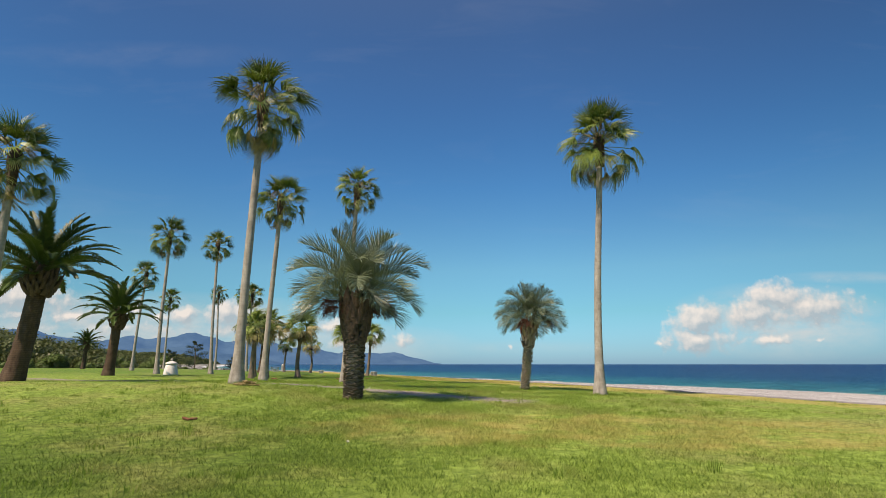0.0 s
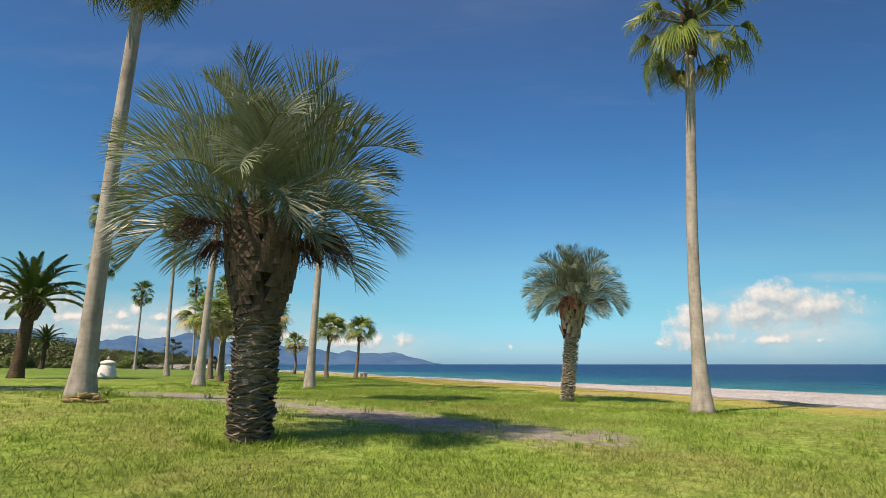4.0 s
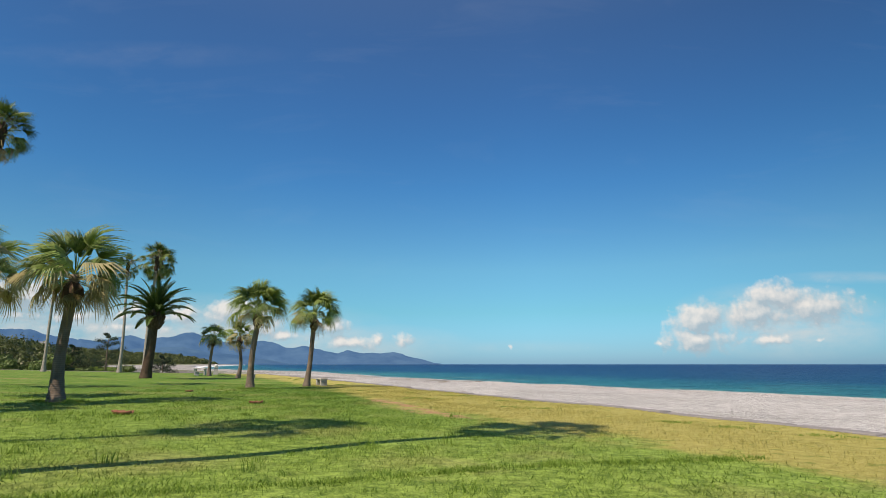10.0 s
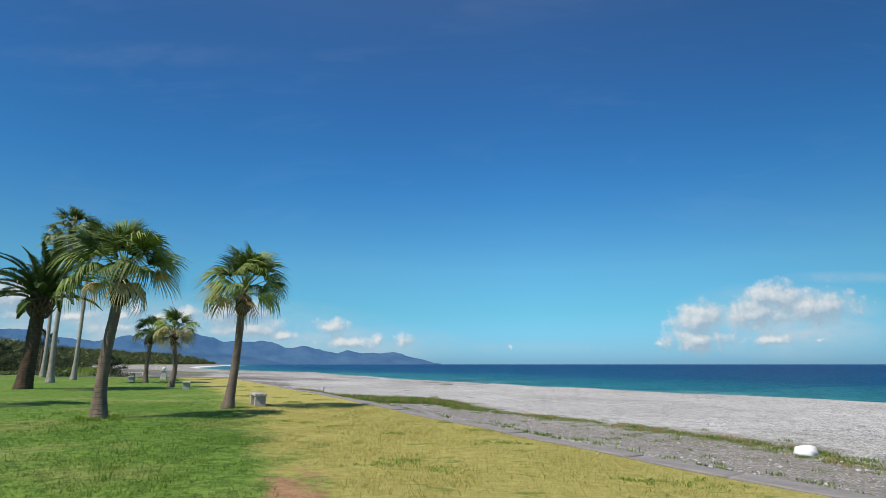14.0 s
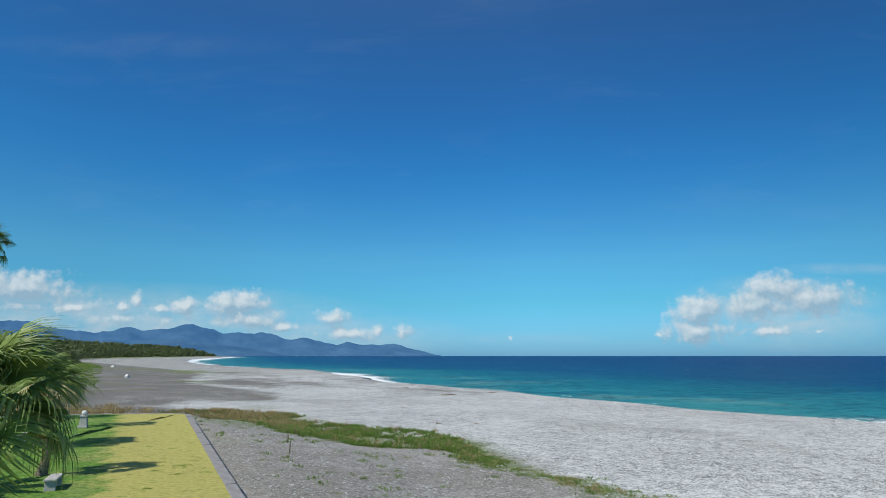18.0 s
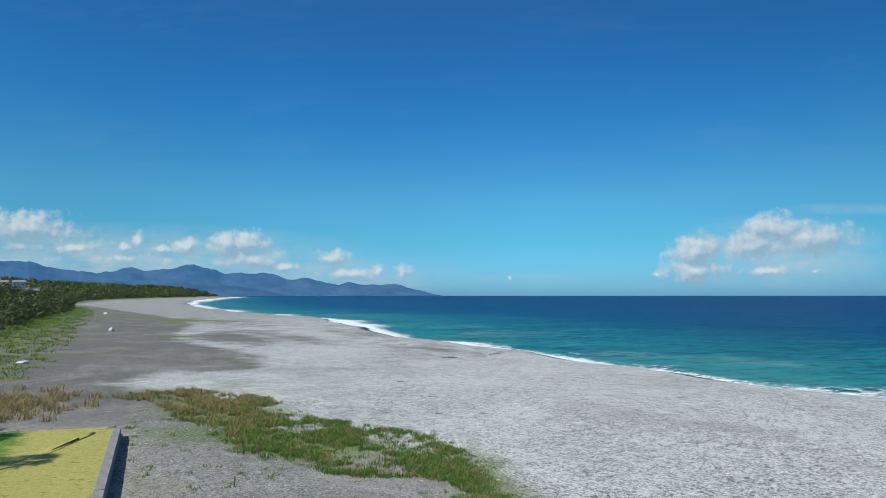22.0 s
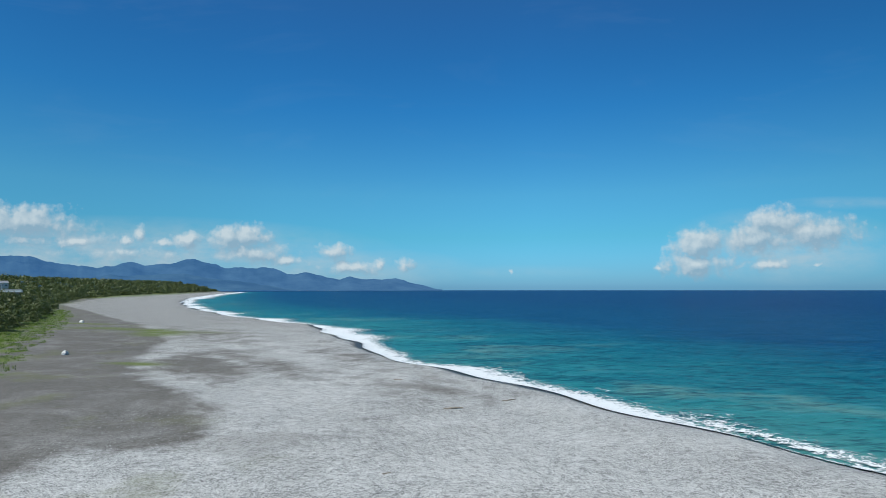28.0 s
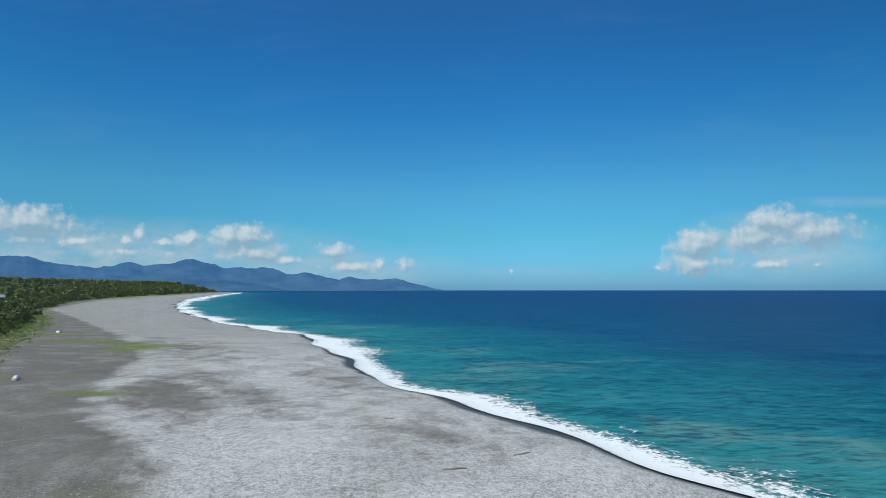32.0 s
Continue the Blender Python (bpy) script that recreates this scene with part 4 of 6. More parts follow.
def fan_crown(palm, tip, height, rng, counts, sets, reach, top=84, low=-14, up=0.0, curve=0.9, drop=0.45):
    """Leaves from the spear downwards, in golden-angle order: young upright ones first, then bent, then dry ones."""
    green, pale, dry = counts
    total = green + pale + dry
    for i in range(total):
        t = i / (total - 1)
        az = i * 2.39996 + rng.normal(0, 0.2)
        if i < green:
            f = i / green
            kind = min(len(sets[0]) - 1, max(0, int(f * len(sets[0]) + rng.normal(0, 0.6))))
            me, lab = sets[0][kind], ""
            pitch = top - (top - low) * f ** curve
        elif i < green + pale:
            me, lab = sets[1][rng.integers(len(sets[1]))], ""
            pitch = low + 16 - 40 * ((i - green) / max(1, pale))
        else:
            me, lab = sets[2][rng.integers(len(sets[2]))], "dry straw-brown hanging frond"
            pitch = low - 10 - 34 * ((i - green - pale) / max(1, dry))
        s = reach * rng.uniform(0.84, 1.1)
        m = Matrix.Translation((tip[0], tip[1], height + up - drop * t)) @ aim(az, pitch + rng.normal(0, 9), rng.normal(0, 0.55)) @ Matrix.Diagonal((s, s, s, 1))
        hang("frond", me, palm, m, lab)


def spray_mesh(seed, mat, length, n):
    """A flower stalk that arches out and hangs in many thin dry strands."""
    r = np.random.default_rng(seed)
    vs, fs = [], []
    for k in range(n):
        a = r.normal(0, 0.30)
        ln = length * r.uniform(0.55, 1.0)
        t0 = 0.0 if k == 0 else r.uniform(0.25, 0.7)
        w = 0.022 if k == 0 else r.uniform(0.006, 0.014)
        ax, az = length * 0.85 * t0, length * (0.50 * t0 - 0.55 * t0 * t0)
        b0 = len(vs)
        for i in range(5):
            t = i / 4
            x = ax + ln * 0.30 * t * math.cos(a) if k else length * 0.85 * t
            y = ln * 0.35 * t * math.sin(a) + 0.03 * r.normal() * t
            z = az + ln * (0.10 * t - 0.75 * t * t) if k else length * (0.50 * t - 0.55 * t * t)
            vs += [(x, y - w, z), (x, y + w, z), (x, y, z + 1.4 * w)]
        for i in range(4):
            for j in range(3):
                q0 = b0 + i * 3
                fs.append((q0 + j, q0 + (j + 1) % 3, q0 + 3 + (j + 1) % 3, q0 + 3 + j))
    return mesh("flower_stalk", vs, fs, mat)


SPRAYS = [spray_mesh(200 + k, FAN_DRY, 1.5, 34) for k in range(3)]


def tall_palm(x, y, crown_z, lean, reach, seed, label, thick=1.0, counts=(31, 6, 5)):
    rng = np.random.default_rng(seed)
    z = float(lawn_z(x, y)) if in_lawn(x, y) else float(ground_z(x, y))
    palm = thing("tall_fan_palm", x, y, z, 0, label, "palm tree", "tall fan palms")
    h = crown_z - z
    vs, fs, tip = stem(h, 0.33 * thick, 0.175 * thick, 0.125 * thick, lean, 20, 0.16, seed, 0.7, 0.014)
    hang("trunk", mesh("trunk", vs, fs, BARK_TALL, True), palm)
    vs, fs = lathe([(0.13 * thick, -1.3), (0.17, -1.1), (0.20, -0.7), (0.24, -0.35), (0.24, -0.1), (0.2, 0.12), (0.06, 0.3)], 14, 0.35, None, seed)
    hang("crown_shaft", mesh("crown_shaft", vs, fs, FIBRE), palm, Matrix.Translation((*tip, h)), "dark brown fibrous crown shaft")
    fan_crown(palm, tip, h, rng, counts, (TALL_LEAVES, TALL_PALE, TALL_DRY), reach / 1.98, 86, -38, 0.0, 0.95, 0.6)
    for k in range(4):
        hang("flower_stalk", SPRAYS[k % 3], palm, Matrix.Translation((*tip, h - 0.1 * k)) @ aim(seed * 1.3 + k * 1.75, rng.uniform(20, 65)) @ Matrix.Scale(reach / 2.0, 4), "pale brown dry flower stalk")
    return palm


def short_palm(x, y, crown_z, lean, reach, seed, label, counts=(36, 10, 8), thick=1.0):
    rng = np.random.default_rng(seed)
    z = float(lawn_z(x, y)) if in_lawn(x, y) else float(ground_z(x, y))
    palm = thing("short_fan_palm", x, y, z, 0, label, "palm tree", "short fan palms")
    h = crown_z - z - 0.15
    vs, fs, tip = stem(h, 0.275 * thick, 0.150 * thick, 0.138 * thick, lean, 16, 0.10, seed, 0.45)
    hang("trunk", mesh("trunk", vs, fs, BARK_SHORT, True), palm)
    vs, fs = lathe([(0.14, -1.0), (0.24, -0.80), (0.28, -0.6), (0.27, -0.42), (0.18, -0.28), (0.06, -0.15)], 14, 0.55, None, seed)
    hang("crown_shaft", mesh("crown_shaft", vs, fs, FIBRE), palm, Matrix.Translation((*tip, h)), "dark brown fibrous leaf bases")
    fan_crown(palm, tip, h, rng, counts, (SHORT_LEAVES, SHORT_PALE, SHORT_DRY), reach / 1.80, 86, 10, 0.05, 0.90, 0.30)
    return palm


def boot_mesh(seed):
    """The stub of an old leaf: a wedge that stands off the stem, with a ragged end."""
    rng = np.random.default_rng(seed)
    vs = []
    for t, w, th in ((0, 0.135, 0.045), (0.5, 0.11, 0.035), (1.0, 0.055, 0.018)):
        xo = -0.03 + 0.10 * t + 0.05 * t * t
        zo = 0.12 * t + rng.normal(0, 0.008)
        vs += [(xo, -w, zo - th), (xo, w, zo - th), (xo + 0.012, w * 0.9, zo + th), (xo + 0.012, -w * 0.9, zo + th)]
    fs = [(3, 2, 1, 0), (8, 9, 10, 11)]
    for i in (0, 4):
        for j in range(4):
            a, b2 = i + j, i + (j + 1) % 4
            fs.append((a, b2, b2 + 4, a + 4))
    return mesh("leaf_base", vs, fs, BOOT)


BOOTS = [boot_mesh(k) for k in range(5)]


SCALES = []
for b0 in BOOTS:
    m0 = b0.copy()
    m0.materials[0] = SCALE
    SCALES.append(m0)
DARK_BOOTS = []
for b0 in BOOTS:
    m0 = b0.copy()
    m0.materials[0] = BOOT_DARK
    DARK_BOOTS.append(m0)


def tongue_mesh(seed):
    """A long upright stub of an old leaf, hollow on its inner side, torn at the top."""
    rng = np.random.default_rng(seed)
    vs, fs = [], []
    for i in range(6):
        t = i / 5
        w = 0.125 - 0.075 * t ** 0.8 + 0.006 * rng.normal()
        z = 0.50 * t
        out = 0.04 * math.sin(t * 2.2)
        for a in (-1, -0.5, 0, 0.5, 1):
            vs.append((out + 0.045 * (1 - a * a) * (1 - 0.5 * t), a * w, z + (0.05 * rng.normal() if i == 5 else 0)))
        for a in (1, 0, -1):
            vs.append((out - 0.02, a * w * 0.96, z))
    for i in range(5):
        for j in range(8):
            a, b2 = i * 8 + j, i * 8 + (j + 1) % 8
            fs.append((a, b2, b2 + 8, a + 8))
    fs += [tuple(range(8))[::-1], tuple(range(40, 48))]
    return mesh("leaf_stub", vs, fs, TONGUE)


TONGUES = [tongue_mesh(k) for k in range(4)]
DARK_TONGUES = [m0.copy() for m0 in TONGUES]
for m0 in DARK_TONGUES:
    m0.materials[0] = TONGUE_DARK


def strands(seed, n, length, berries):
    """A hanging fruit stalk with many thin branches and small fruits."""
    rng = np.random.default_rng(seed)
    vs, fs = [], []
    for k in range(n):
        az = rng.normal(0, 1.1)
        d = Vector((math.cos(az), math.sin(az), 0))
        p = Vector((0.35 + 0.35 * rng.random(), 0, 0.05)) if k else Vector((0, 0, 0))
        ln = length * rng.uniform(0.5, 1.0)
        lift = rng.uniform(-0.1, 0.7)
        w = 0.0045 if k else 0.03
        base = len(vs)
        steps_n = 6
        for i in range(steps_n + 1):
            t = i / steps_n
            q = p + d * ln * (0.60 * t) + Vector((0, 0, lift * ln * t - (0.55 + lift) * ln * t * t))
            vs += [(q.x, q.y - w, q.z), (q.x, q.y + w, q.z), (q.x, q.y, q.z + w * 1.5)]
            if berries and k and i > 1:
                for _ in range(3):
                    b0, r = len(vs), rng.uniform(0.007, 0.012)
                    c = q + Vector(rng.normal(0, 0.03, 3))
                    vs += [tuple(c + Vector(o) * r) for o in ((1, 0, 0), (-1, 0, 0), (0, 1, 0), (0, -1, 0), (0, 0, 1), (0, 0, -1))]
                    fs += [(b0 + a, b0 + b2, b0 + c2) for a in (0, 1) for b2 in (2, 3) for c2 in (4, 5)]
        # stations are spaced by what was added between them
        st = [base]
        for i in range(steps_n):
            st.append(st[-1] + 3 + (18 if berries and k and i > 1 else 0))
        for a0, b0 in zip(st[:-1], st[1:]):
            for j in range(3):
                fs.append((a0 + j, a0 + (j + 1) % 3, b0 + (j + 1) % 3, b0 + j))
    return mesh("fruit_stalk", vs, fs, FRUIT)


def pindo_palm(x, y, stem_h, lean, size, seed, label, thick=1.0, counts=(6, 9, 11, 11, 9, 6, 3, 0), fruit=3, bulge=2.0, scale_set=None):
    rng = np.random.default_rng(seed)
    z = float(lawn_z(x, y))
    palm = thing("pindo_palm", x, y, z, 0, label, "palm tree", "pindo palms")
    low, high = 0.225 * thick, 0.26 * thick
    vs, fs, tip = stem(stem_h, low * 1.06, low * 0.97, high * 0.95, lean, 18, 0.12, seed, 0.3, 0.08)
    hang("trunk", mesh("trunk", vs, fs, BOOT, True), palm)
    part_low = bulge / stem_h
    for i in range(290):
        t = part_low * (i + 0.5) / 290
        az = i * 2.39996 + rng.normal(0, 0.12)
        c = (lean[0] * t ** 0.85, lean[1] * t ** 0.85)
        r = low + (high - low) * t
        g2 = thick * rng.uniform(0.8, 1.2)
        m = Matrix.Translation((c[0] + r * math.cos(az), c[1] + r * math.sin(az), stem_h * t)) @ rot_z(az + rng.normal(0, 0.12)) @ Matrix.Rotation((-0.04 if scale_set else 0.12) + rng.normal(0, 0.14), 4, "Y") @ Matrix.Rotation(rng.normal(0, 0.14), 4, "X") @ Matrix.Diagonal((0.62 * g2, (1.25 if scale_set else 0.92) * g2, 0.30 * g2, 1))
        hang("leaf_base", (BOOTS if scale_set and i % 3 == 0 else scale_set or SCALES)[i % 5], palm, m)
    stubs = 84 if scale_set else 46
    for i in range(stubs):
        f = i / (stubs - 1)
        t = part_low + (0.99 - part_low) * f
        az = i * 2.39996 + rng.normal(0, 0.1)
        c = (lean[0] * t ** 0.85, lean[1] * t ** 0.85)
        r = high + ((0.0 + 0.20 * math.sin(1.5 * min(1, f * 1.3))) if scale_set else (0.05 + 0.10 * math.sin(1.9 * f))) * thick
        g2 = (0.55 + 0.45 * thick) * rng.uniform(0.85, 1.15)
        m = Matrix.Translation((c[0] + r * math.cos(az), c[1] + r * math.sin(az), stem_h * t - 0.05)) @ rot_z(az) @ Matrix.Rotation((0.0 if scale_set else 0.06 + 0.22 * f) + rng.normal(0, 0.07), 4, "Y") @ Matrix.Rotation(rng.normal(0, 0.12), 4, "X") @ Matrix.Diagonal((g2, g2, g2, 1))
        hang("leaf_stub", (DARK_TONGUES if scale_set else TONGUES)[i % 4], palm, m)
    k = 0
    for (p0, me), c in zip(PINDO_LEAVES, counts):
        for j in range(c):
            s = size * rng.uniform(0.88, 1.08)
            az = k * 2.39996 + rng.normal(0, 0.18)
            out = 0.20 * thick
            m = Matrix.Translation((tip[0] + out * math.cos(az), tip[1] + out * math.sin(az), stem_h + 0.45 - 0.012 * k)) @ rot_z(az) @ Matrix.Rotation(rng.normal(0, 0.18), 4, "X") @ Matrix.Diagonal((s, s, s, 1))
            hang("frond", me, palm, m)
            k += 1
    for j in range(fruit):
        az = 0.6 + j * 1.7 + rng.normal(0, 0.3)
        m = Matrix.Translation((tip[0] + 0.3 * math.cos(az), tip[1] + 0.3 * math.sin(az), stem_h - 0.05 - 0.1 * (j % 2))) @ rot_z(az)
        hang("fruit_stalk", strands(seed + j, 80, (0.60 if scale_set else 0.75) * size, True), palm, m, "hanging dark brown fruit stalks")
    return palm, tip


def date_palm(x, y, crown_z, lean, size, seed, label, thick=1.0):
    rng = np.random.default_rng(seed)
    z = float(lawn_z(x, y))
    palm = thing("date_palm", x, y, z, 0, label, "palm tree", "date palms")
    h = crown_z - z
    vs, fs, tip = stem(h, 0.50 * thick, 0.36 * thick, 0.33 * thick, lean, 18, 0.11, seed, 0.6, 0.07)
    hang("trunk", mesh("trunk", vs, fs, BARK_DATE, True), palm)
    for i in range(70):
        t = i / 70
        az = i * 2.39996
        r = (0.34 + 0.20 * math.sin(math.pi * min(1, t * 1.15)) ** 0.8) * thick
        g2 = 1.25 * thick * rng.uniform(0.9, 1.15)
        m = Matrix.Translation((tip[0] + r * math.cos(az), tip[1] + r * math.sin(az), h - 1.35 + 1.35 * t)) @ rot_z(az) @ Matrix.Rotation(0.25 + rng.normal(0, 0.15), 4, "Y") @ Matrix.Diagonal((g2, g2 * 0.8, g2 * 0.75, 1))
        hang("leaf_base", DARK_TONGUES[i % 4], palm, m)
    k = 0
    for (p0, me), c in zip(DATE_LEAVES, (6, 9, 11, 10, 7, 2, 0)):
        for j in range(c):
            s = size * rng.uniform(0.9, 1.06)
            az = k * 2.39996 + rng.normal(0, 0.12)
            m = Matrix.Translation((tip[0] + 0.2 * math.cos(az), tip[1] + 0.2 * math.sin(az), h + 0.15 - 0.012 * k)) @ rot_z(az) @ Matrix.Rotation(rng.normal(0, 0.12), 4, "X") @ Matrix.Diagonal((s, s, s, 1))
            hang("frond", me, palm, m)
            k += 1
    return palm


GREY_TALL = "tall fan palm with a smooth grey-brown trunk and drooping dry fronds"
tall_palm(-7.68, 21.65, 11.8, (0.27, 0.0), 2.15, 1, "tall fan palm with slender grey trunk beside dry husks", 1.0, (34, 7, 7))
tall_palm(-10.86, 35.02, 11.6, (0.42, 0.1), 1.85, 2, "tall fan palm leaning slightly towards the sea, straw fronds below", 0.98)
tall_palm(-6.01, 35.16, 12.4, (0.45, 0.0), 1.65, 3, "slender tall fan palm with a compact green crown", 0.95)
tall_palm(6.64, 24.73, 11.3, (0.50, 0.0), 2.1, 4, "lone tall fan palm with a pale grey trunk near the beach", 0.98, (34, 7, 4))
tall_palm(-25.66, 51.94, 13.1, (0.0, 0.0), 2.1, 5, GREY_TALL, 0.95)
tall_palm(-23.11, 57.74, 13.4, (-0.35, 0.0), 1.7, 6, GREY_TALL, 0.92)
tall_palm(-47.3, 98.1, 12.3, (0.0, 0.0), 2.1, 7, GREY_TALL)
tall_palm(-39.3, 99.75, 13.4, (-0.2, 0.0), 1.8, 8, GREY_TALL)
tall_palm(-29.2, 86.0, 11.5, (0.1, 0.0), 2.0, 9, GREY_TALL, 1.0)
tall_palm(-33.4, 95.2, 12.9, (0.2, 0.0), 2.0, 11, GREY_TALL, 0.95)
tall_palm(-38.9, 72.4, 12.6, (0.55, 0.0), 2.0, 12, GREY_TALL)
tall_palm(-17.6, 21.6, 9.4, (0.5, 0.0), 2.0, 13, "fan palm with a leaning trunk and many dry fronds", 1.1)

SHORT_LABEL = "short fan palm with ringed brown trunk and shaggy green crown"
DRY_LABEL = "short fan palm with a skirt of bleached dry fronds"
short_palm(-14.0, 42.4, 3.9, (0.1, 0.0), 1.75, 21, DRY_LABEL, (16, 9, 6))
short_palm(-15.9, 48.8, 4.35, (-0.1, 0.0), 1.75, 22, DRY_LABEL, (16, 9, 6))
short_palm(-11.85, 47.4, 4.05, (0.0, 0.0), 1.85, 23, DRY_LABEL, (17, 9, 7), 1.05)
short_palm(-10.3, 60.2, 4.2, (0.15, 0.0), 1.85, 24, SHORT_LABEL, (29, 3, 1), 1.0)
short_palm(-8.5, 65.0, 4.3, (0.35, 0.0), 1.9, 25, SHORT_LABEL, (28, 3, 1), 0.95)
short_palm(-19.0, 82.9, 3.8, (0.1, 0.0), 1.75, 26, DRY_LABEL, (18, 7, 3))
short_palm(-25.0, 91.3, 4.1, (0.1, 0.0), 1.65, 27, SHORT_LABEL, (21, 7, 3))
short_palm(-13.6, 44.6, 4.2, (0.1, 0.0), 1.6, 28, DRY_LABEL, (15, 10, 7))

pindo_palm(-2.66, 17.26, 2.85, (0.02, 0.0), 1.12, 31, "pindo palm with shaggy old leaf bases and silvery fronds", 1.0, (5, 8, 9, 8, 6, 3, 0, 0), fruit=5, bulge=1.60, scale_set=DARK_BOOTS)
pindo2, tip2 = pindo_palm(4.09, 29.3, 3.42, (0.38, 0.0), 0.93, 32, "pindo palm with a knobbly pale trunk and a red flower sheath", 0.84, (5, 8, 9, 9, 8, 5, 2, 0), fruit=3, bulge=2.15)
bm = bmesh.new()
bmesh.ops.create_uvsphere(bm, u_segments=10, v_segments=8, radius=1.0, matrix=Matrix.Diagonal((0.055, 0.035, 0.33, 1)))
part("flower_sheath", bm, SPATHE, pindo2, "hanging red-brown flower sheath", pose(tip2[0] - 0.48, tip2[1] - 0.05, 3.1, 0, 12, 0), True)

date_palm(-19.3, 26.0, 5.5, (0.75, 0.0), 0.98, 41, "broad date palm with a thick brown trunk and dark arching fronds", 1.12)
date_palm(-24.9, 43.1, 5.0, (0.35, 0.0), 0.88, 42, "date palm with a thick trunk and dark green fronds", 0.95)
date_palm(-23.9, 76.0, 5.25, (0.35, 0.0), 0.93, 43, "date palm with a leaning brown trunk and arching fronds", 1.0)
date_palm(-56.0, 90.0, 4.4, (0.2, 0.0), 0.72, 44, "small grey-green date palm in front of the shrubs", 0.8)
# ---- shrubs, woods, grass ----
def leaf_cloud(centres, radii, count, size, rng, flat=0.35):
    """Many small leaf cards over the crowns: arrays of verts and quads."""
    n = len(centres)
    d = rng.normal(size=(n, count, 3))
    d[..., 2] = np.abs(d[..., 2]) * 0.9 - 0.25
    d /= np.linalg.norm(d, axis=2, keepdims=True)
    lump = 0.72 + 0.28 * np.sin(d[..., 0:1] * 7 + np.arange(n)[:, None, None]) * np.sin(d[..., 1:2] * 6 + 2) + 0.09 * rng.normal(size=(n, count, 1))
    c = centres[:, None] + d * radii[:, None] * lump
    s = size if np.ndim(size) == 0 else np.asarray(size)[:, None, None]
    a = rng.normal(size=(n, count, 3))
    a = a - d * (a * d).sum(2, keepdims=True) * 0.75
    a /= np.linalg.norm(a, axis=2, keepdims=True)
    b2 = np.cross(a, d + 0.35 * rng.normal(size=d.shape))
    b2 /= np.linalg.norm(b2, axis=2, keepdims=True) + 1e-9
    s = s * rng.uniform(0.6, 1.3, (n, count, 1))
    vs = np.stack([c - a * s, c - b2 * s * flat * 1.4, c + a * s, c + b2 * s * flat * 1.4], 2).reshape(-1, 3)
    return vs, np.arange(len(vs)).reshape(-1, 4)


rng = np.random.default_rng(5)


def shrub_mesh(seed, w, h, count, size):
    r = np.random.default_rng(seed)
    k = 9
    cs = np.stack([r.normal(0, w * 0.42, k), r.normal(0, w * 0.42, k), h * r.uniform(0.25, 0.72, k)], 1)
    rd = np.stack([w * r.uniform(0.28, 0.45, k)] * 2 + [h * r.uniform(0.22, 0.32, k)], 1)
    vs, q = leaf_cloud(cs, rd, count // k, size, r, 0.5)
    vs[:, 2] = np.maximum(vs[:, 2], 0.02)
    return fast_mesh("leaves", vs, q, BUSH_LEAF)


def shrub_stems(seed, w, h):
    r = np.random.default_rng(seed)
    vs, fs = [], []
    for k in range(6):
        a = r.uniform(0, 6.28)
        tx, ty, tz = math.cos(a) * w * 0.5, math.sin(a) * w * 0.5, h * r.uniform(0.5, 0.8)
        b0 = len(vs)
        for t, rr in ((0, 0.06), (0.5, 0.045), (1, 0.015)):
            for j in range(4):
                vs.append((tx * t ** 1.4 + rr * math.cos(j * 1.57), ty * t ** 1.4 + rr * math.sin(j * 1.57), tz * t - 0.05))
        for i in range(2):
            for j in range(4):
                fs.append((b0 + i * 4 + j, b0 + i * 4 + (j + 1) % 4, b0 + i * 4 + 4 + (j + 1) % 4, b0 + i * 4 + 4 + j))
    return mesh("stem", vs, fs, WOODY)


SHRUBS = [(shrub_mesh(s, w, h, 7200, 0.12), shrub_stems(s, w, h)) for s, w, h in ((1, 2.4, 2.6), (2, 3.2, 3.4), (3, 2.8, 2.2))]
north = lambda x: float(np.interp(x, [q[0] for q in LAWN_END[::-1]], [q[1] for q in LAWN_END[::-1]]))
for i in range(30):
    x = -42 - 3.4 * i + rng.normal(0, 0.8)
    y = north(x) + 3.5 + rng.uniform(0, 4)
    lv, st = SHRUBS[i % 3]
    s = rng.uniform(0.85, 1.3) * min(1.3, 0.6 + 0.07 * i)
    e = thing("shrub", x, y, float(ground_z(x, y)) - 0.05, rng.uniform(0, 360), "dense dark green coastal shrub at the edge of the lawn", "shrub", "shrubs behind the lawn")
    e.scale = (s, s, s * rng.uniform(0.85, 1.2))
    hang("leaves", lv, e)
    hang("stem", st, e)

# woods behind: joined crowns
NX, NY = np.array(LAWN_END[::-1]).T
x = rng.uniform(-190, -58, 420)
deep = rng.uniform(7, 75, 420)
y = np.interp(x, NX, NY) + deep
ok = ~((along(WOOD_LINE, np.stack([x, y], 1))[0] < -3) & (y > 122))
x, y, deep = x[ok], y[ok], deep[ok]
n = len(x)
h = 2.4 + 0.075 * np.minimum(deep, 60) + 0.03 * (-x - 40) + rng.normal(0, 0.6, n)
cs = np.stack([x, y, ground_z(x, y) + h * 0.55], 1)
rd = np.stack([rng.uniform(1.8, 3.0, n), rng.uniform(1.8, 3.0, n), h * 0.5], 1)
vs, q = leaf_cloud(cs, rd, 330, 0.22, rng, 0.6)
tagged(new("near_woods", fast_mesh("near_woods", vs, q, WOODS_LEAF)), "dark green mixed coastal woods", "woods", kind="stuff")
line = np.array(WOOD_LINE)
run = np.concatenate([[0], np.cumsum(np.hypot(*np.diff(line, axis=0).T))])
n = 3600
s = run[-1] * rng.random(n) ** 1.9
